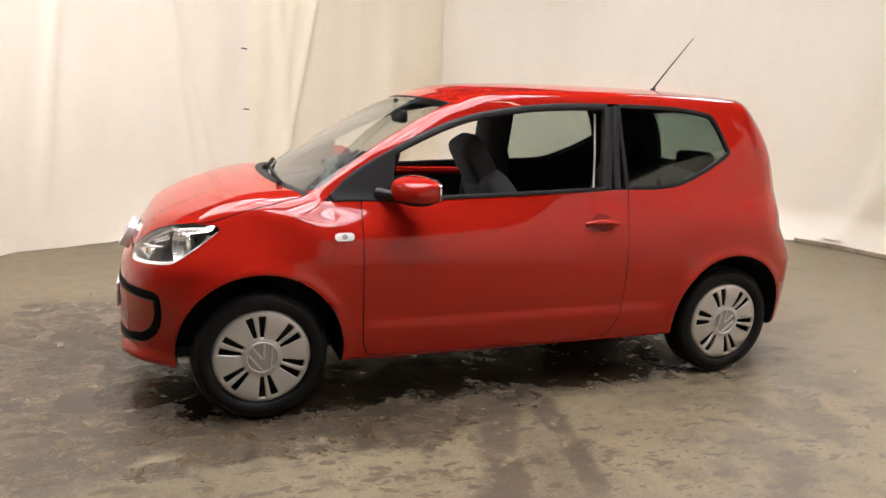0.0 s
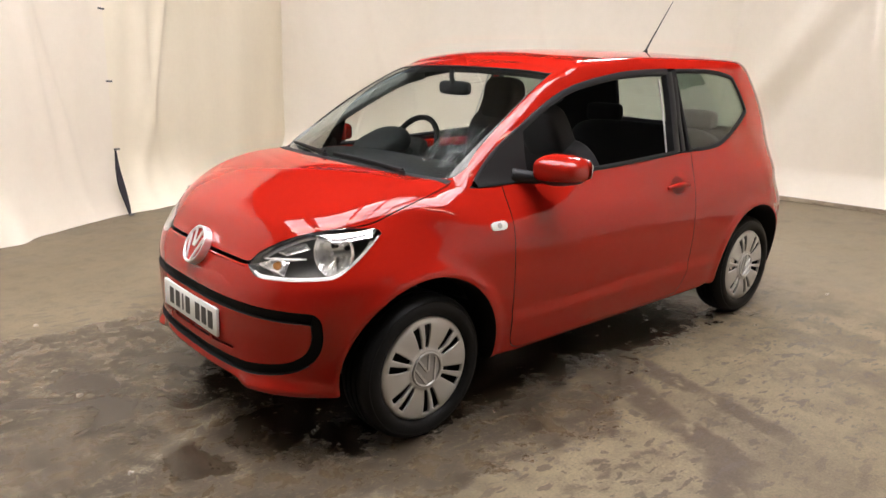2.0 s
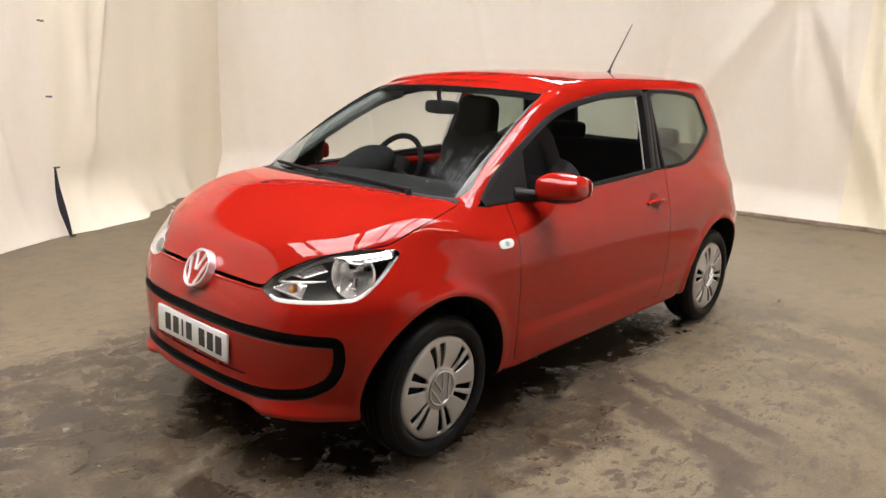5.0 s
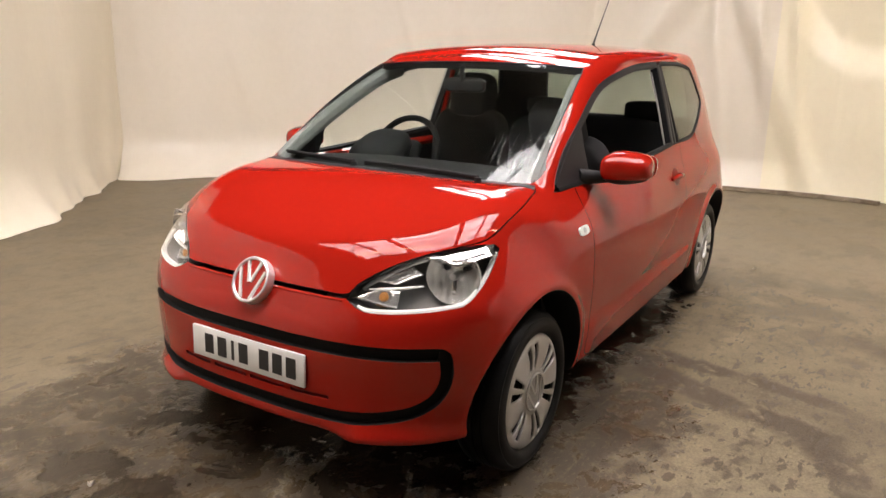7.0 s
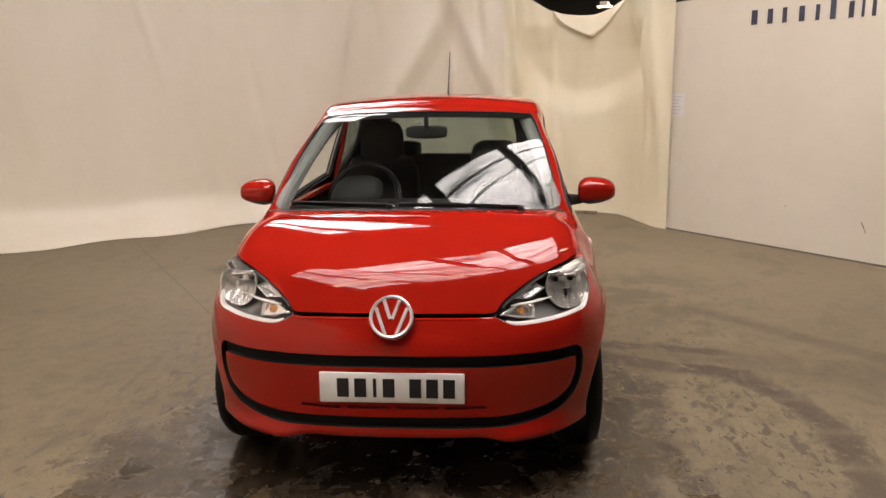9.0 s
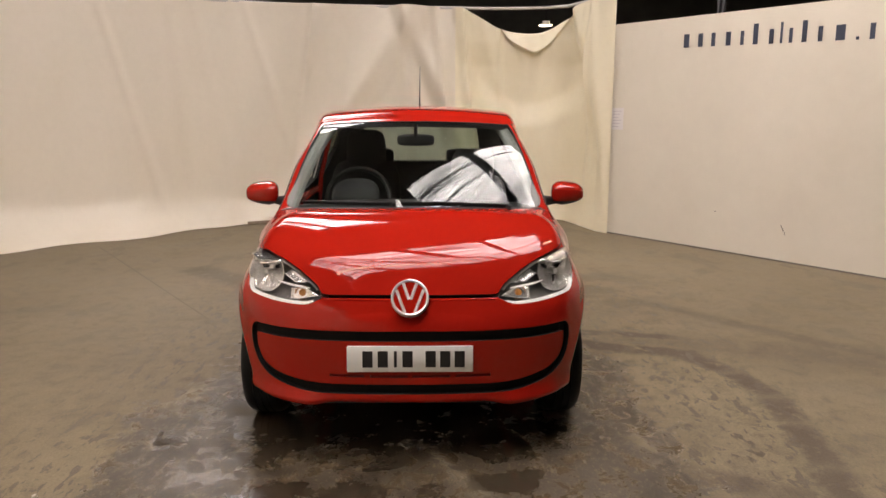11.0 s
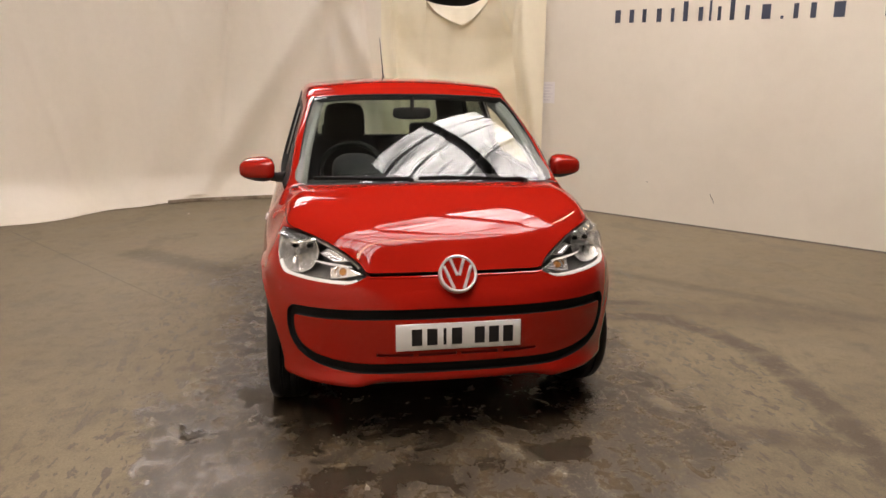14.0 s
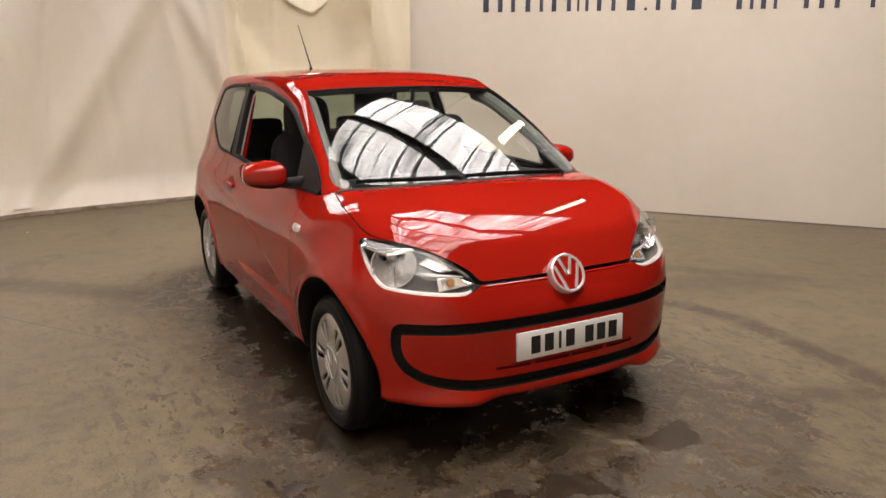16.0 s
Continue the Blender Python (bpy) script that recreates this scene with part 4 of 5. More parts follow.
BONNET_SIDE = [(-1.723, 0.372, 0.704), (-1.698, 0.400, 0.740), (-1.640, 0.468, 0.787), (-1.575, 0.548, 0.824), (-1.490, 0.645, 0.853), (-1.400, 0.705, 0.872), (-1.26, 0.712, 0.915), (-1.10, 0.692, 0.950), (-1.00, 0.655, 0.975)]
BONNET_LOOP = smooth_line([(-1.745, 0, 0.702), (-1.738, 0.25, 0.702)] + BONNET_SIDE + [(-1.055, 0.50, 0.985), (-1.11, 0.25, 0.99), (-1.125, 0, 0.99), (-1.11, -0.25, 0.99), (-1.055, -0.50, 0.985)] + mirrored(BONNET_SIDE[::-1]).tolist() + [(-1.738, -0.25, 0.702)], 6, True)
DOOR_LINE = smooth_line([(-0.77, 0.985), (-0.776, 0.93), (-0.781, 0.80), (-0.782, 0.616), (-0.776, 0.38), (-0.768, 0.30), (-0.73, 0.264), (-0.60, 0.258), (-0.1, 0.258), (0.40, 0.264), (0.47, 0.282), (0.515, 0.35), (0.538, 0.45), (0.545, 0.60), (0.545, 0.77), (0.555, 0.95), (0.56, 1.02)], 5)
SMILE_HALF = [(0.30, 0.546), (0.53, 0.545), (0.645, 0.546), (0.668, 0.541), (0.676, 0.522), (0.676, 0.47), (0.662, 0.42), (0.632, 0.380), (0.565, 0.345), (0.42, 0.320), (0.21, 0.319)]
SMILE = smooth_line([(0.0, 0.547)] + SMILE_HALF + [(0.0, 0.319)] + [(-a, b) for a, b in SMILE_HALF[::-1]], 6, True)

outer_v, outer_f = skin_mesh(0.0, 70, 160, 40, 380)
inner_v, inner_f = skin_mesh(-0.032, 26, 75, 20, 150)
me = from_lists(list(outer_v) + list(inner_v), outer_f + [tuple(i + len(outer_v) for i in f[::-1]) for f in inner_f])
for m in (RED, CABIN, BLACK_PLASTIC, DARK, GRILLE, RED_SHADED):
    me.materials.append(m)
idx = np.zeros(len(me.polygons), np.int32)
idx[len(outer_f):] = 1
me.polygons.foreach_set("material_index", idx)
shell = new("shell", me)
cutters = []


def cutter(vf, mat):
    me = fix(from_lists(*vf))
    me.materials.append(mat)
    ob = new("cutter", me)
    m = shell.modifiers.new("cut", "BOOLEAN")
    m.object, m.operation, m.solver, m.material_mode = ob, "DIFFERENCE", "MANIFOLD", "TRANSFER"
    cutters.append(ob)


ring = [(math.cos(2 * math.pi * k / 96), math.sin(2 * math.pi * k / 96)) for k in range(96)]
for ax in (-1.21, 1.21):
    for s in (-1, 1):
        cutter(prism([(ax + 0.348 * c, 0.308 + 0.348 * d) for c, d in ring], "y", s * 0.50, s * 1.1), BLACK_PLASTIC)
cutter(prism(SIDE_WINDOW, "y", -1.1, 1.1), RUBBER)
cutter(prism(SCREEN, "z", 0.93, 1.7), RUBBER)
cutter(prism(REAR_SCREEN, "x", 1.2, 2.0), RUBBER)
lamp_skin = snap(LAMP)
BONNET_GAP = np.where(BONNET_LOOP[:, 2] < 0.72, 0.015, 0.0045)
for s in (1, -1):
    way = np.array([-0.70, 0.42 * s, 0.25])
    p = lamp_skin * (1, s, 1)
    n = len(p)
    c0, c1 = p.mean(0) + way * 0.09, p.mean(0) - way * 0.10
    v = list(p + way * 0.09) + list(p - way * 0.10) + [c0, c1]
    f = [(k, (k + 1) % n, 2 * n) for k in range(n)] + [(n + (k + 1) % n, n + k, 2 * n + 1) for k in range(n)]
    f += [(k, n + k, n + (k + 1) % n, (k + 1) % n) for k in range(n)]
    cutter((v, f), BLACK_PLASTIC)
cutter(band(snap(BONNET_LOOP), None, BONNET_GAP, 0.02, 0.08, True, True), DARK)
for s in (1, -1):
    cutter(band(on_side(DOOR_LINE, s), None, 0.0036, 0.02, 0.08, False, True), DARK)
cutter(band(on_front(SMILE), None, 0.042, 0.02, 0.043, True, True), GRILLE)
# slots in the bumper, their inside coloured with the shaded red
for a, b in ((0.335, 0.19), (0.165, 0.01), (-0.01, -0.165), (-0.19, -0.335)):
    cutter(band(on_front([(a + (b - a) * k / 5, 0.377) for k in range(6)]), None, 0.012, 0.02, 0.03, False, True), RED_SHADED)

bpy.context.view_layer.update()
dg = bpy.context.evaluated_depsgraph_get()
cut_mesh = bpy.data.meshes.new_from_object(shell.evaluated_get(dg))
shell.modifiers.clear()
for ob in cutters + [shell]:
    bpy.data.objects.remove(ob)


def islands(me):
    """Splits a mesh into its loose pieces, largest first, each with face normals taken from the smooth form."""
    nv, nf = len(me.vertices), len(me.polygons)
    co = np.zeros(nv * 3)
    me.vertices.foreach_get("co", co)
    co = co.reshape(-1, 3)
    lab = np.arange(nv)
    ed = np.zeros(len(me.edges) * 2, np.int64)
    me.edges.foreach_get("vertices", ed)
    ed = ed.reshape(-1, 2)
    while True:
        low = np.minimum(lab[ed[:, 0]], lab[ed[:, 1]])
        nxt = lab.copy()
        np.minimum.at(nxt, ed[:, 0], low)
        np.minimum.at(nxt, ed[:, 1], low)
        nxt = nxt[nxt]
        if (nxt == lab).all():
            break
        lab = nxt
    polys = [tuple(p.vertices) for p in me.polygons]
    mats = np.zeros(nf, np.int32)
    me.polygons.foreach_get("material_index", mats)
    group = {}
    for k, p in enumerate(polys):
        group.setdefault(lab[p[0]], []).append(k)
    out = []
    for keys in sorted(group.values(), key=len, reverse=True):
        used = sorted({v for k in keys for v in polys[k]})
        at = {v: i for i, v in enumerate(used)}
        piece = from_lists(co[used], [tuple(at[v] for v in polys[k]) for k in keys])
        for m in me.materials:
            piece.materials.append(m)
        piece.polygons.foreach_set("material_index", mats[keys])
        out.append((piece, co[used]))
    return out


def form_normals(me):
    me.shade_smooth()
    co = np.zeros(len(me.vertices) * 3)
    me.vertices.foreach_get("co", co)
    co = co.reshape(-1, 3)
    g = gradient(co)
    fn = np.zeros(len(me.polygons) * 3)
    me.polygons.foreach_get("normal", fn)
    fn = fn.reshape(-1, 3)
    mat = np.zeros(len(me.polygons), np.int32)
    me.polygons.foreach_get("material_index", mat)
    lv = np.zeros(len(me.loops), np.int64)
    me.loops.foreach_get("vertex_index", lv)
    tot = np.zeros(len(me.polygons), np.int64)
    me.polygons.foreach_get("loop_total", tot)
    face = np.repeat(np.arange(len(tot)), tot)
    n = g[lv]
    n[mat[face] == 1] *= -1
    bad = (n * fn[face]).sum(1) < 0.6
    n[bad] = fn[face][bad]
    me.normals_split_custom_set(n.tolist())


body = None
for piece, pts in islands(cut_mesh):
    c = pts.mean(0)
    if len(pts) < 40:
        continue
    if body is None:
        name = "body"
    elif abs(c[1]) < 0.1 and c[0] < -1.0 and len(pts) > 500:
        name = "bonnet"
    elif abs(c[1]) > 0.5 and len(pts) > 500:
        name = "door"
    else:
        continue
    form_normals(piece)
    ob = new(name, piece)
    ob.parent = car
    if name == "body":
        body = ob
    if name == "door" and c[1] < 0:
        door_left = ob
    elif name == "door":
        door_right = ob

# window glass
windscreen = made("windscreen", loop_plate(on_top(SCREEN, True), -0.004, 0.005, 14, bare=True), WET_GLASS, car, "clear windscreen with rain streaks")
windscreen.visible_shadow = False
QUARTER = np.concatenate([[(0.54, 1.393)], smooth_line([(0.60, 1.395), (0.86, 1.391), (1.055, 1.368), (1.113, 1.338), (1.184, 1.20), (1.174, 1.165), (1.03, 1.088), (0.86, 1.022), (0.74, 1.005), (0.62, 1.002)], 5), [(0.555, 1.001)]])
for s in (-1, 1):
    made("quarter_window", loop_plate(on_side(QUARTER, s), -0.003, 0.004, 5), TINTED, car, "tinted fixed rear side window").visible_shadow = False
made("rear_window", loop_plate(solve(np.array([[0.9, a, b] for a, b in REAR_SCREEN]), np.tile([1.0, 0, 0], (len(REAR_SCREEN), 1)), 1.2), -0.003, 0.004, 6), TINTED, car).visible_shadow = False
rng = np.random.RandomState(31)
for k in range(30):
    y = -0.625 + 0.22 * rng.rand() ** 1.3
    x, run = rng.uniform(-1.0, -0.86), rng.uniform(0.05, 0.22)
    n = int(run / 0.012) + 2
    xy = np.stack([np.linspace(x, x + run, n), y + 0.16 * (np.linspace(x, x + run, n) - x) + np.cumsum(rng.uniform(-0.0016, 0.0016, n))], 1)
    width = np.interp(np.linspace(0, 1, n), [0, 0.1, 1], [0.0006, 0.0013, 0.0004]) * rng.uniform(0.6, 1.2)
    made("rain_streak", tube(on_top(xy, True) - (0, 0, 0.004), width, 6), WATER, windscreen, "clear rain water").visible_shadow = False
made("windscreen_seal", band(on_top(SCREEN), None, 0.011, -0.001, 0.006, True, True), RUBBER, car)

# black frames of the side windows, pillars, mirror foot
for s in (-1, 1):
    door = door_left if s < 0 else door_right
    top = smooth_line([(-0.90, 0.962), (-0.79, 1.060), (-0.595, 1.170), (-0.39, 1.264), (-0.198, 1.325), (0.064, 1.369), (0.30, 1.385), (0.475, 1.388)], 6)
    made("window_frame", band(on_side(top, s), None, 0.030, 0.002, 0.030, False, True), BLACK_PLASTIC, door)
    rear = [(0.487, 1.388), (0.482, 1.33), (0.465, 1.20), (0.448, 1.08), (0.440, 1.0)]
    made("window_frame", band(on_side(smooth_line(rear, 5), s), None, 0.050, 0.002, 0.035, False, True), BLACK_PLASTIC, door)
    low = smooth_line([(-0.90, 0.952), (-0.443, 0.960), (0.03, 0.979), (0.43, 0.999)], 6)
    made("window_seal", band(on_side(low, s), None, 0.020, 0.004, 0.022, False, True), RUBBER, door)
    made("window_channel", tube(on_side(smooth_line([(0.415, 1.35), (0.40, 1.20), (0.385, 1.08), (0.375, 1.0)], 4), s) - (0, s * 0.02, 0), 0.005, 6), SILVER, door)
    made("pillar_cover", band(on_side(smooth_line([(0.530, 1.395), (0.520, 1.30), (0.505, 1.15), (0.500, 1.0)], 5), s), None, 0.034, 0.000, 0.03, False, True), BLACK_PLASTIC, car)
    made("window_seal", band(on_side(np.concatenate([QUARTER, QUARTER[:1]]), s), None, 0.020, 0.001, 0.02, False, True), RUBBER, car)
    tri = smooth_line([(-0.905, 0.960), (-0.80, 0.958), (-0.65, 0.957), (-0.628, 0.98), (-0.622, 1.06), (-0.618, 1.155), (-0.72, 1.103), (-0.84, 1.014)], 4, True)
    made("mirror_foot", loop_plate(on_side(tri, s), 0.004, 0.022, 4), BLACK_PLASTIC, door)

# door mirrors
def door_mirror(s):
    holder = door_left if s < 0 else door_right
    nu, nv, verts = 40, 24, []
    for i in range(nu):
        a = 2 * math.pi * i / nu
        for j in range(nv):
            b = math.pi * j / (nv - 1)
            sx, sy, sz = math.cos(b), math.sin(b) * math.cos(a), math.sin(b) * math.sin(a)
            p = [math.copysign(abs(q) ** 0.62, q) for q in (sx, sy, sz)]
            bulge = 1.0 - 0.25 * max(-p[0], 0)
            verts.append((-0.572 + 0.080 * p[0] + 0.028 * p[1], s * (0.852 + 0.091 * p[1] * (1 - 0.10 * p[0])), 1.004 + 0.065 * p[2] * bulge * (1 - (0.30 if p[2] < 0 else 0.08) * max(p[1], -0.2)) - 0.004 * p[1]))
    faces = grid_faces(nu, nv, False, True)
    me = fix(from_lists(verts, faces))
    bm = bmesh.new()
    bm.from_mesh(me)
    bmesh.ops.remove_doubles(bm, verts=bm.verts, dist=1e-5)
    low = bm.copy()
    for b, keep_up in ((bm, True), (low, False)):
        out = bmesh.ops.bisect_plane(b, geom=b.verts[:] + b.edges[:] + b.faces[:], plane_co=(0, 0, 0.966), plane_no=(0, 0, 1), clear_inner=keep_up, clear_outer=not keep_up)
        cut = [e for e in out["geom_cut"] if isinstance(e, bmesh.types.BMEdge)]
        bmesh.ops.edgeloop_fill(b, edges=cut)
    part("mirror_housing", bm, RED, holder, "red painted mirror cap")
    part("mirror_base", low, BLACK_PLASTIC, holder, "black lower mirror shell")
    arm = joined(tube([(-0.70, s * 0.69, 0.975), (-0.62, s * 0.75, 0.966), (-0.57, s * 0.80, 0.966), (-0.55, s * 0.84, 0.972)], [0.032, 0.025, 0.020, 0.018], 12))
    made("mirror_arm", arm, BLACK_PLASTIC, holder)
    glass = [(-0.486, s * (0.865 + 0.075 * math.copysign(abs(math.cos(t)) ** 0.6, math.cos(t))), 1.008 + 0.046 * math.copysign(abs(math.sin(t)) ** 0.6, math.sin(t))) for t in np.linspace(0, 2 * math.pi, 33)[:-1]]
    n = len(glass)
    made("mirror_glass", (glass + [(x - 0.006, y, z) for x, y, z in glass], [tuple(range(n)), tuple(range(2 * n - 1, n - 1, -1))] + [(k, (k + 1) % n, n + (k + 1) % n, n + k) for k in range(n)]), CHROME, holder)


for s in (-1, 1):
    door_mirror(s)

# door handles: recess drawn as a shaded red disc, bar across; side repeaters
for s in (-1, 1):
    holder = door_left if s < 0 else door_right
    c = np.array([0.397, 0.841])
    ringp = [(c[0] + 0.056 * math.cos(t), c[1] + 0.044 * math.sin(t)) for t in np.linspace(0, 2 * math.pi, 33)[:-1]]
    made("handle_recess", loop_plate(on_side(ringp, s), 0.0012, 0.006, 3), RED_SHADED, holder, "finger recess with its shade painted in darker red")
    bar = on_side(smooth_line([(0.305, 0.836), (0.35, 0.843), (0.40, 0.846), (0.45, 0.843), (0.490, 0.836)], 6), s)
    lift = np.array([0.006, 0.016, 0.022, 0.016, 0.006])
    h = np.interp(np.linspace(0, 4, len(bar)), range(5), lift)
    made("door_handle", tube(bar + np.outer(h, [0, s, 0]), np.interp(np.linspace(0, 4, len(bar)), range(5), [0.008, 0.012, 0.014, 0.012, 0.008]), 12), RED, holder, "red painted pull handle")
    rep = [(-0.864 + 0.042 * math.copysign(abs(math.cos(t)) ** 0.55, math.cos(t)), 0.803 + 0.0165 * math.copysign(abs(math.sin(t)) ** 0.7, math.sin(t))) for t in np.linspace(0, 2 * math.pi, 37)[:-1]]
    r = made("side_repeater", loop_plate(on_side(rep, s), 0.006, 0.01, 4), CLEAR_WHITE, car, "clear white indicator lens")
    dot = [(-0.864 + 0.012 * math.cos(t), 0.803 + 0.010 * math.sin(t)) for t in np.linspace(0, 2 * math.pi, 17)[:-1]]
    made("bulb", loop_plate(on_side(dot, s), 0.0075, 0.003, 2), SILVER_DULL, r)

# headlamps
def headlamp(s):
    lamp = new("headlamp")
    lamp.parent = car
    tagged(lamp, "clear headlamp with chrome bowl and dark surround")
    p = lamp_skin * (1, s, 1)
    made("lens", loop_plate(p, 0.001, 0.0025, 8, 0.992), LENS, lamp).visible_shadow = False
    way = np.array([-0.70, 0.42 * s, 0.25])
    c = p.mean(0)
    inner = c + (p - c) * 0.985
    n = len(p)
    rows = [inner - way * 0.004, inner - way * 0.05, c + (inner - c) * 0.93 - way * 0.085, c + (inner - c) * 0.5 - way * 0.092]
    v = np.concatenate(rows + [[c - way * 0.094]])
    f = grid_faces(4, n, True) + [(3 * n + k, 3 * n + (k + 1) % n, 4 * n) for k in range(n)]
    made("housing", (list(v), f), LAMP_GREY, lamp, "dark grey lamp housing")
    # chrome edge along the lower and outer rim
    q = p[[k for k in range(n) if 8 <= k < 46]] - way * 0.010
    q = c + (q - c) * 0.955
    made("chrome_trim", tube(q, np.interp(np.arange(len(q)), [0, 6, 24, len(q) - 1], [0.005, 0.0105, 0.0095, 0.004]), 8), BRIGHT, lamp, "bright daytime light strip")
    # main bowl: a fluted dish that looks forward, cut flat by the shade above it
    axis = Vector((-0.93, 0.30 * s, 0.14)).normalized()
    turn = axis.to_track_quat("Z", "Y").to_matrix().to_4x4()
    vv, ff = lathe([(0.012, -0.058), (0.024, -0.055), (0.036, -0.049), (0.048, -0.041), (0.058, -0.032), (0.068, -0.020), (0.076, -0.008), (0.083, 0.006), (0.086, 0.006), (0.086, -0.006)], 96, "z")
    mid = np.array([-1.540, 0.640 * s, 0.764]) + np.array(axis) * -0.020
    m = Matrix.Translation(mid) @ turn

    def fluted(q):
        r = math.hypot(q[0], q[1])
        step = abs((q[0] / 0.026) % 1.0 - 0.5)
        return Vector((q[0], min(q[1], 0.052), q[2] + (0.0085 * step if r < 0.08 else 0.0)))

    made("reflector", ([m @ fluted(x) for x in vv], ff), BOWL, lamp, "fluted chrome reflector bowl", False)
    bulb = lathe([(0.0, 0.012), (0.009, 0.011), (0.012, 0.004), (0.012, -0.058)], 20, "z")
    made("bulb", ([m @ Vector(x) for x in bulb[0]], bulb[1]), SILVER_DULL, lamp)
    bm = bmesh.new()
    box(bm, (-0.007, -0.060, -0.026), (0.007, -0.012, -0.014), 0.002, m)
    part("bulb_shield", bm, CHROME, lamp)
    for dx in (-0.030, 0.030):
        made("socket", ([m @ Vector((x[0] + dx, x[1] + 0.022, x[2] - 0.030)) for x in lathe([(0.0, 0.0), (0.009, -0.001), (0.010, -0.02)], 16, "z")[0]], lathe([(0.0, 0.0), (0.009, -0.001), (0.010, -0.02)], 16, "z")[1]), BLACK_PLASTIC, lamp)
    # indicator and the slim wedge beside it
    mid2 = np.array([-1.682, 0.470 * s, 0.702]) + np.array(axis) * -0.018
    m2 = Matrix.Translation(mid2) @ turn
    vv, ff = lathe([(0.006, -0.034), (0.018, -0.030), (0.028, -0.020), (0.033, -0.010)], 32, "z")
    made("indicator_bowl", ([m2 @ Vector(x) for x in vv], ff), BOWL, lamp)
    vv, ff = lathe([(0.0, 0.0), (0.008, -0.002), (0.011, -0.012), (0.011, -0.03)], 20, "z")
    made("indicator_bulb", ([m2 @ Vector((x[0] * 1.5, x[1] * 1.5, x[2] - 0.004)) for x in vv], ff), AMBER, lamp, "amber bulb")
    # bright shade over the bowl, scoop beside it and the wedge that holds the indicator
    for name, quad, mat, sink, low in (("top_shade", [(-1.580, 0.560, 0.822), (-1.400, 0.708, 0.852), (-1.415, 0.722, 0.822), (-1.525, 0.655, 0.798)], SHADE, 0.018, -0.006),
                                       ("side_shade", [(-1.440, 0.722, 0.815), (-1.420, 0.724, 0.812), (-1.475, 0.728, 0.752), (-1.500, 0.715, 0.748)], SILVER, 0.030, 0.026),
                                       ("scoop", [(-1.672, 0.446, 0.750), (-1.600, 0.535, 0.794), (-1.580, 0.560, 0.770), (-1.640, 0.500, 0.742)], BOWL, 0.045, 0.020),
                                       ("indicator_wedge", [(-1.722, 0.395, 0.702), (-1.672, 0.470, 0.733), (-1.640, 0.515, 0.722), (-1.668, 0.520, 0.672)], BOWL, 0.034, 0.020)):
        q = np.array(quad) * (1, s, 1) - np.outer([sink, sink, low, low], way)
        g = [q[0] + (q[1] - q[0]) * a + ((q[3] - q[0]) * (1 - a) + (q[2] - q[1]) * a) * b - way * 0.010 * (1 - (2 * b - 1) ** 2) for b in np.linspace(0, 1, 5) for a in np.linspace(0, 1, 7)]
        plate = made(name, (g, grid_faces(5, 7)), mat, lamp)
        plate.modifiers.new("thickness", "SOLIDIFY").thickness = 0.002
    # slim upper light guide and the divider under it
    up = p[[k for k in range(n) if 62 <= k < 78]] - way * 0.035
    made("upper_guide", tube(c + (up - c) * 0.86, 0.007, 8), SILVER, lamp)
    div = np.array([(-1.690, 0.432 * s, 0.728), (-1.655, 0.515 * s, 0.735), (-1.610, 0.580 * s, 0.742)]) - way * 0.022
    made("divider", tube(smooth_line(div, 5), [0.003] * 3 + [0.005] * 5 + [0.003] * 3, 8), BRIGHT, lamp)


for s in (1, -1):
    headlamp(s)

# number plate, with plain bars for its characters
plate = new("number_plate")
plate.parent = car
tagged(plate, "white front number plate with black characters")
pm = Matrix.Translation((-1.800, 0, 0.4525)) @ Euler((0, radians(2), 0)).to_matrix().to_4x4()
bm = bmesh.new()
box(bm, (-0.006, -0.26, -0.0555), (0.006, 0.26, 0.0555), 0.004, pm)
part("backing", bm, WHITE_PLASTIC, plate)
for k, y in enumerate((0.175, 0.112, 0.060, 0.010, -0.085, -0.145, -0.205)):
    bm = bmesh.new()
    w = 0.012 if k == 2 else 0.042
    box(bm, (-0.0072, y - w / 2, -0.0345), (-0.0058, y + w / 2, 0.0345), 0.0, pm)
    part("bar", bm, BAR_BLACK, plate, "", False)

# thin rolled lip of the bumper under the bonnet gap
for s in (-1, 1):
    lip = snap(smooth_line([(-1.75, s * 0.08, 0.690), (-1.745, s * 0.22, 0.690), (-1.735, s * 0.365, 0.690)], 8))
    made("bumper_lip", tube(lip - gradient(lip) * 0.0025, 0.0055, 8), RED, car)

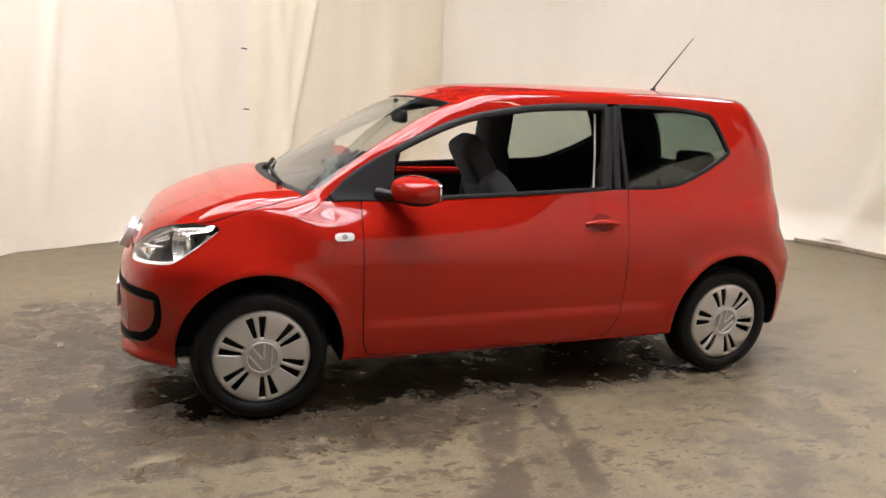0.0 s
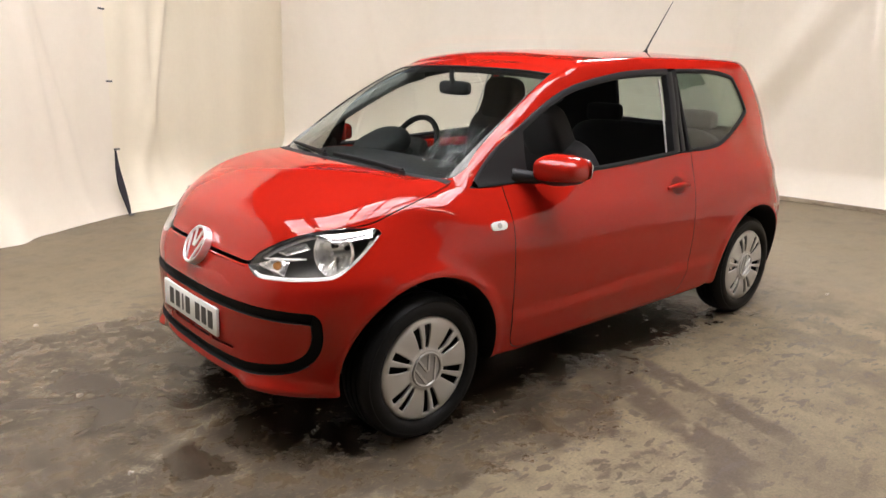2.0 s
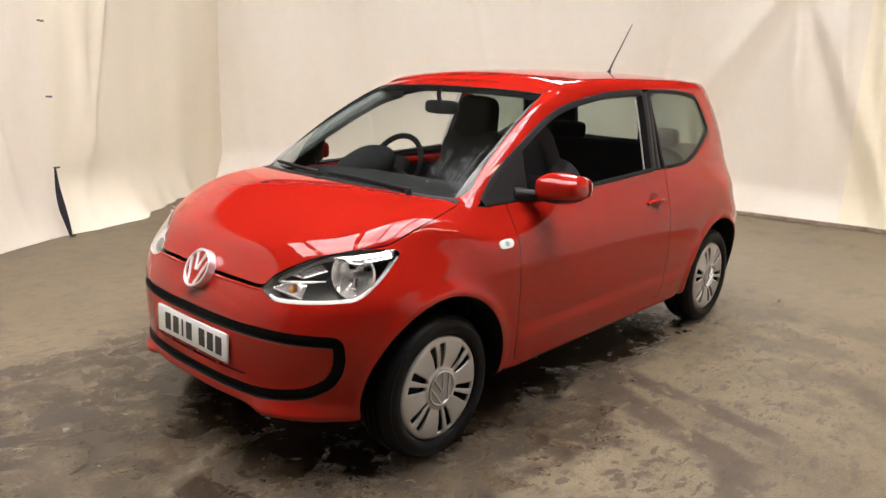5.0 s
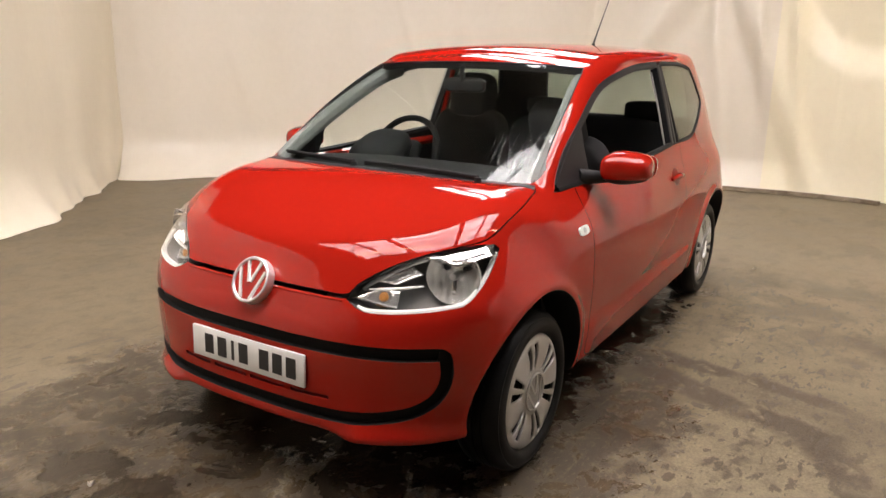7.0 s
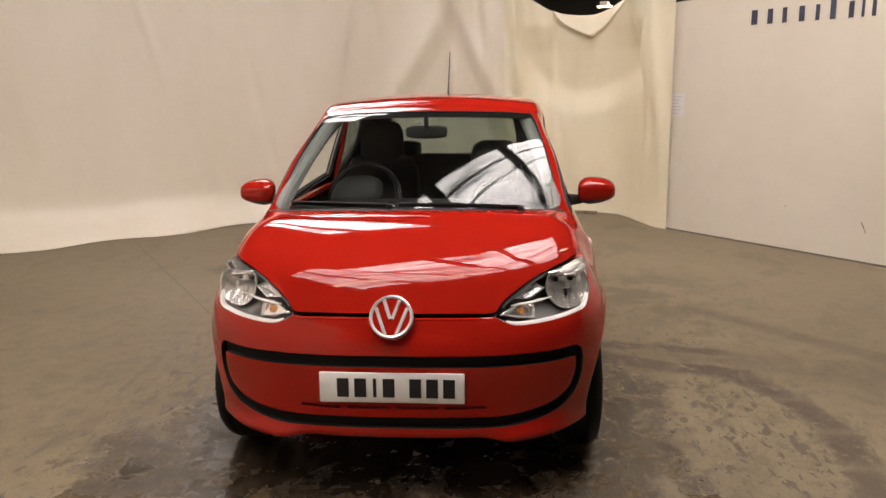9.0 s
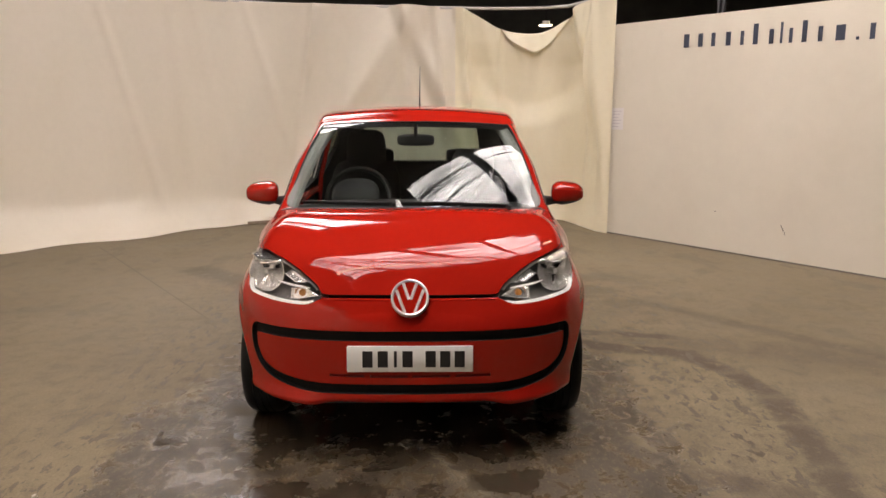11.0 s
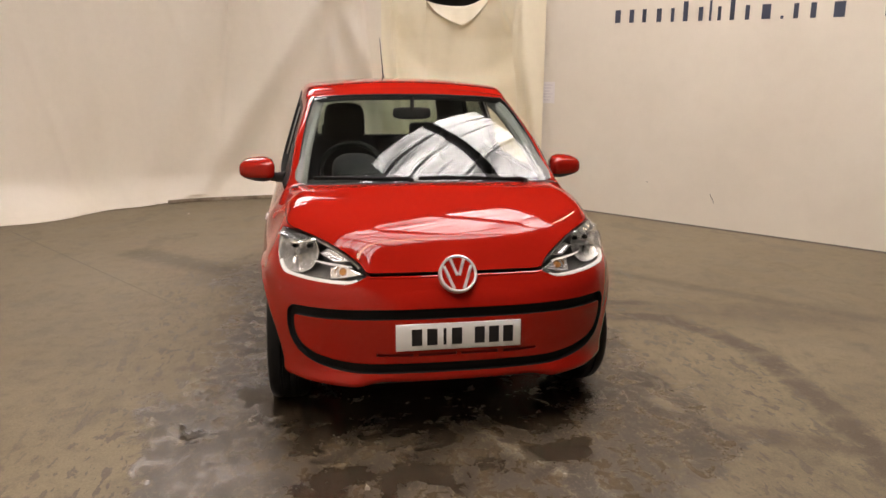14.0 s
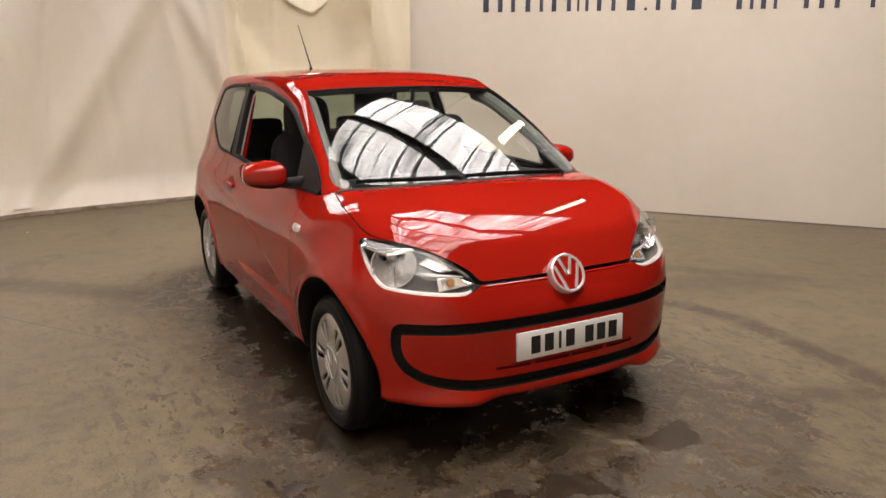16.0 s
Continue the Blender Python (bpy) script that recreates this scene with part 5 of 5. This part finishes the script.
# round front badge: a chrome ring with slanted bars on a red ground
def badge(centre, turn, r, mat, ground, parent, depth):
    m = Matrix.Translation(centre) @ turn
    vv, ff = lathe([(r * 0.86, -depth), (r * 0.86, 0.0), (r * 0.89, 0.003), (r * 0.95, 0.004), (r, 0.001), (r, -depth)], 64, "z")
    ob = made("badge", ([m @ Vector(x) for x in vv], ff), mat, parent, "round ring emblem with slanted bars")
    holder = parent if parent.parent else ob
    vv, ff = lathe([(0.0, -0.002), (r * 0.5, -0.002), (r * 0.87, -0.003)], 48, "z")
    made("badge_ground", ([m @ Vector(x) for x in vv], ff), ground, holder)
    for x0, y0, x1, y1 in ((-0.36, 0.78, -0.05, -0.10), (0.36, 0.78, 0.05, -0.10), (-0.72, 0.42, -0.26, -0.82), (0.72, 0.42, 0.26, -0.82)):
        a, b = Vector((x0 * r, y0 * r, 0.0)), Vector((x1 * r, y1 * r, 0.0))
        d = (b - a).normalized()
        w = Vector((-d.y, d.x, 0)) * r * 0.085
        up = Vector((0, 0, 0.0025))
        bm = bmesh.new()
        vs = [bm.verts.new(m @ q) for q in (a - w - up, a + w - up, b + w - up, b - w - up, a - w * 0.7 + up, a + w * 0.7 + up, b + w * 0.7 + up, b - w * 0.7 + up)]
        for f in ((0, 1, 2, 3), (4, 5, 6, 7), (0, 1, 5, 4), (1, 2, 6, 5), (2, 3, 7, 6), (3, 0, 4, 7)):
            bm.faces.new([vs[i] for i in f])
        bmesh.ops.recalc_face_normals(bm, faces=bm.faces)
        part("bar", bm, mat, holder, "", False)
    return ob


axis = Vector((-0.88, 0, 0.47)).normalized()
turn = Matrix((Vector((0, -1, 0)), axis.cross(Vector((0, -1, 0))), axis)).transposed().to_4x4()
badge(Vector((-1.752, 0, 0.697)) + axis * 0.016, turn, 0.078, BADGE, RED, car, 0.03)

# wipers and the black cowl
cowl = smooth_line([(-1.005, 0.655), (-1.064, 0.50), (-1.108, 0.25), (-1.119, 0.0), (-1.108, -0.25), (-1.064, -0.50), (-1.005, -0.655)], 6)
made("cowl", band(on_top(cowl), None, 0.044, 0.001, 0.02, False, True), BLACK_PLASTIC, car, "black plastic scuttle panel")
for a, b in (((-1.095, 0.10), (-0.985, 0.56)), ((-1.090, -0.47), (-1.075, 0.06))):
    pts = on_top([(a[0] + (b[0] - a[0]) * t, a[1] + (b[1] - a[1]) * t) for t in np.linspace(0, 1, 14)])
    g = gradient(pts)
    w = made("wiper", tube(pts + g * 0.018, np.interp(np.linspace(0, 1, 14), [0, 0.1, 1], [0.008, 0.006, 0.004]), 8), BLACK_PLASTIC, car, "black wiper arm and blade")
    made("blade", band(pts, None, 0.006, 0.018, 0.015, False, True), RUBBER, w)
for y in (0.10, -0.47):
    c = on_top([(-1.095, y)])[0]
    bm = bmesh.new()
    bmesh.ops.create_cone(bm, cap_ends=True, segments=16, radius1=0.016, radius2=0.012, depth=0.02, matrix=Matrix.Translation((c[0], c[1], c[2] + 0.008)))
    part("wiper_pivot", bm, BLACK_PLASTIC, car)

# aerial
made("aerial", joined(tube([(1.155, 0, 1.470), (1.165, 0, 1.489), (1.175, 0, 1.504)], [0.022, 0.016, 0.008], 12), tube([(1.17, 0, 1.504), (1.22, 0, 1.568), (1.415, 0, 1.803)], [0.006, 0.0045, 0.0022], 8)), BLACK_PLASTIC, car, "thin black roof aerial")

# wheels
def lathe_holes(profile, sides, holes):
    vv, ff = lathe(profile, sides)
    n = len(profile)
    return vv, [f for f in ff if not holes(f[0] // n, f[0] % n)]


def wheel(x, s, spin):
    w = new("wheel")
    w.parent = car
    w.location = (x, s * 0.697, 0.288)
    w.rotation_euler = (0, spin, 0)
    tagged(w, "black tyre with a silver six-pair slotted cover")
    prof = [(0.200, -0.060), (0.206, -0.072), (0.213, -0.083), (0.224, -0.091), (0.240, -0.093), (0.254, -0.090), (0.262, -0.085), (0.266, -0.086), (0.276, -0.076), (0.284, -0.063), (0.2868, -0.05)]
    for g in (-0.032, 0.0, 0.032):
        prof += [(0.288, g - 0.005), (0.281, g - 0.004), (0.281, g + 0.004), (0.288, g + 0.005)]
    prof += [(r, -h) for r, h in prof[10::-1]]
    made("tyre", lathe(prof, 96), TYRE, w)
    made("rim", lathe([(0.05, s * 0.02), (0.185, s * 0.01), (0.196, s * 0.05), (0.201, s * 0.064), (0.19, s * -0.05)], 64), STEEL_BLACK, w, "dark steel rim")
    cov = [(0.070, 0.088), (0.078, 0.084), (0.088, 0.083), (0.105, 0.086), (0.135, 0.089), (0.165, 0.088), (0.182, 0.086), (0.195, 0.083), (0.204, 0.077), (0.209, 0.068)]
    steps = 144

    def holes(i, j):
        a = i % (steps // 6)
        return 2 <= j <= 5 and (a in (3, 4, 5, 6) or a in (10, 11, 12, 13))

    ob = made("wheel_cover", lathe_holes([(r, s * h) for r, h in cov], steps, holes), SILVER, w, "silver slotted wheel cover")
    sol = ob.modifiers.new("thickness", "SOLIDIFY")
    sol.thickness, sol.offset = 0.009, -1
    turn = Matrix((Vector((s, 0, 0)), Vector((0, 0, 1)), Vector((0, s, 0)))).transposed().to_4x4() if s > 0 else Matrix((Vector((1, 0, 0)), Vector((0, 0, 1)), Vector((0, -1, 0)))).transposed().to_4x4()
    badge(Vector((0, s * 0.090, 0)), turn, 0.071, SILVER, SILVER_DULL, w, 0.01)


for x, s, spin in ((-1.21, -1, -0.297), (1.21, -1, 0.55), (-1.21, 1, 0.3), (1.21, 1, 0.9)):
    wheel(x, s, spin)
    arc = [(x + 0.346 * math.cos(a), 0.308 + 0.346 * math.sin(a)) for a in np.linspace(-0.12, math.pi + 0.12, 40)]
    outer = np.minimum(np.abs(on_side(np.maximum(arc, (-9, 0.27)), s)[:, 1]) - 0.008, 0.79)
    v = [(px, s * y, pz) for (px, pz), y in zip(arc, outer)] + [(px, s * 0.46, pz) for px, pz in arc] + [(x, s * 0.46, 0.3)]
    f = grid_faces(2, 40) + [(40 + k, 41 + k, 80) for k in range(39)]
    made("arch_liner", (v, f), BLACK_PLASTIC, car)
bm = bmesh.new()
box(bm, (-1.66, -0.46, 0.19), (1.60, 0.46, 0.27), 0.03)
part("underbody", bm, DARK, car)

# ---- cabin ----
def rounded(cx, cy, cz, hx, hy, hz, power=0.45, m=None, nu=36, nv=18):
    """A pillow-like block."""
    verts = []
    for i in range(nu):
        a = 2 * math.pi * i / nu
        for j in range(nv):
            b = math.pi * (j + 0.02) / (nv - 1 + 0.04)
            q = (math.sin(b) * math.cos(a), math.sin(b) * math.sin(a), math.cos(b))
            p = Vector([math.copysign(abs(k) ** power, k) * h for k, h in zip(q, (hx, hy, hz))])
            verts.append((m @ p if m is not None else p) + Vector((cx, cy, cz)))
    n = nv
    faces = grid_faces(nu, nv, False, True)
    faces += [tuple(i * n for i in range(nu)), tuple(i * n + n - 1 for i in range(nu))[::-1]]
    return verts, faces


def seat(y, lean, label):
    ob = new("front_seat")
    ob.parent = car
    tagged(ob, label)
    made("cushion", rounded(0.02, y, 0.50, 0.27, 0.235, 0.09), SEAT, ob)
    m = Euler((0, lean, 0)).to_matrix()
    base = Vector((0.20 if lean > 0 else 0.25, y, 0.52))
    made("backrest", [[tuple(base + m @ Vector(v)) for v in rounded(0, 0, 0.30, 0.080, 0.23, 0.32)[0]], rounded(0, 0, 0.30, 0.080, 0.23, 0.32)[1]], SEAT, ob)
    v, f = rounded(0.0, 0, 0.64, 0.068, 0.13, 0.175)
    made("headrest", [[tuple(base + m @ Vector(q)) for q in v], f], SEAT, ob)


seat(0.345, 0.12, "dark fabric driver seat with built-in headrest")
seat(-0.345, -0.56, "dark fabric passenger seat tipped forward")
bench = new("rear_bench")
bench.parent = car
tagged(bench, "dark fabric rear bench with two headrests")
made("cushion", rounded(0.85, 0, 0.50, 0.25, 0.58, 0.09), SEAT, bench)
made("backrest", rounded(1.16, 0, 0.76, 0.08, 0.56, 0.30, 0.4, Euler((0, 0.22, 0)).to_matrix()), SEAT, bench)
for y in (-0.34, 0.34):
    made("headrest", rounded(1.25, y, 1.10, 0.05, 0.13, 0.06), SEAT, bench)
dash = new("dashboard")
dash.parent = car
tagged(dash, "dark grey plastic dashboard")
prof = smooth_line([(-1.06, 0.90), (-1.03, 0.955), (-0.90, 0.985), (-0.72, 0.985), (-0.62, 0.955), (-0.575, 0.88), (-0.60, 0.74), (-0.66, 0.60), (-0.80, 0.50), (-1.05, 0.50)], 4, True)
rows = []
for y in np.linspace(-0.68, 0.68, 30):
    k = 1 - 0.10 * (abs(y) / 0.68) ** 4
    rows.append([(x + 0.10 * (y / 0.68) ** 2 * (x < -0.8), y, 0.5 + (z - 0.5) * k) for x, z in prof])
n = len(prof)
made("dash_top", ([p for r in rows for p in r], grid_faces(30, n, True) + [tuple(range(n)), tuple(29 * n + k for k in range(n))[::-1]]), DASH, dash)
made("binnacle", rounded(-0.615, 0.33, 0.985, 0.155, 0.130, 0.070, 0.75, Euler((0, -0.38, 0)).to_matrix()), DASH, dash)
wheel_m = Matrix.Translation((-0.405, 0.335, 0.955)) @ Euler((0, radians(-64), 0)).to_matrix().to_4x4()
ringp = [wheel_m @ Vector((0.182 * math.cos(t), 0.182 * math.sin(t), 0)) for t in np.linspace(0, 2 * math.pi, 49)[:-1]]
sw = made("steering_wheel", tube([tuple(p) for p in ringp], 0.0155, 10, True), DASH, car, "black steering wheel")
v, f = rounded(0, 0, -0.01, 0.07, 0.085, 0.03, 0.6)
made("hub", [[tuple(wheel_m @ Vector(q)) for q in v], f], DASH, sw)
for a in (0.0, math.pi * 0.62, -math.pi * 0.62):
    d = Vector((math.cos(a + math.pi), math.sin(a + math.pi), 0)) if a == 0 else Vector((math.cos(a), math.sin(a), 0))
    made("spoke", tube([tuple(wheel_m @ (d * r)) for r in (0.05, 0.11, 0.178)], [0.02, 0.014, 0.013], 8), DASH, sw)
made("steering_column", tube([(-0.43, 0.335, 0.945), (-0.62, 0.335, 0.85)], 0.04, 12), DASH, dash)
mirror = made("interior_mirror", rounded(-0.405, 0.0, 1.290, 0.022, 0.108, 0.034, 0.5), BLACK_PLASTIC, car, "black rear-view mirror")
made("stem", tube([(-0.415, 0, 1.30), (-0.43, 0, 1.345), (-0.425, 0, 1.38)], 0.012, 8), BLACK_PLASTIC, mirror)
for s in (-1, 1):
    trim = on_side([(x, 0.925) for x in np.linspace(-0.72, 0.40, 20)], s) - (0, s * 0.052, 0)
    holder = door_left if s < 0 else door_right
    if s > 0:
        made("inner_sill", tube(trim, 0.026, 8), RED, holder, "red painted inner door top")
    v = [(x, s * (abs(y) - d), z) for d in (0.05, 0.075) for x, y, z in np.concatenate([on_side([(q, zz) for q in np.linspace(-0.72, 0.48, 12)], s) for zz in (0.32, 0.50, 0.70, 0.90)])]
    f = grid_faces(4, 12) + [tuple(k + 48 for k in q[::-1]) for q in grid_faces(4, 12)]
    made("door_card", (v, f), CABIN, holder)
    made("pillar_trim", tube(smooth_line([(-0.98, s * 0.632, 0.92), (-0.90, s * 0.625, 1.0), (-0.62, s * 0.585, 1.165), (-0.36, s * 0.535, 1.30), (-0.2, s * 0.515, 1.345)], 5), 0.036, 10), TRIM_GREY, car, "grey inner windscreen pillar trim")
    if s > 0:
        made("pillar", tube([(0.47, 0.60, 1.34), (0.455, 0.68, 1.0), (0.45, 0.70, 0.7)], 0.016, 8), RED, car, "red inner door pillar")
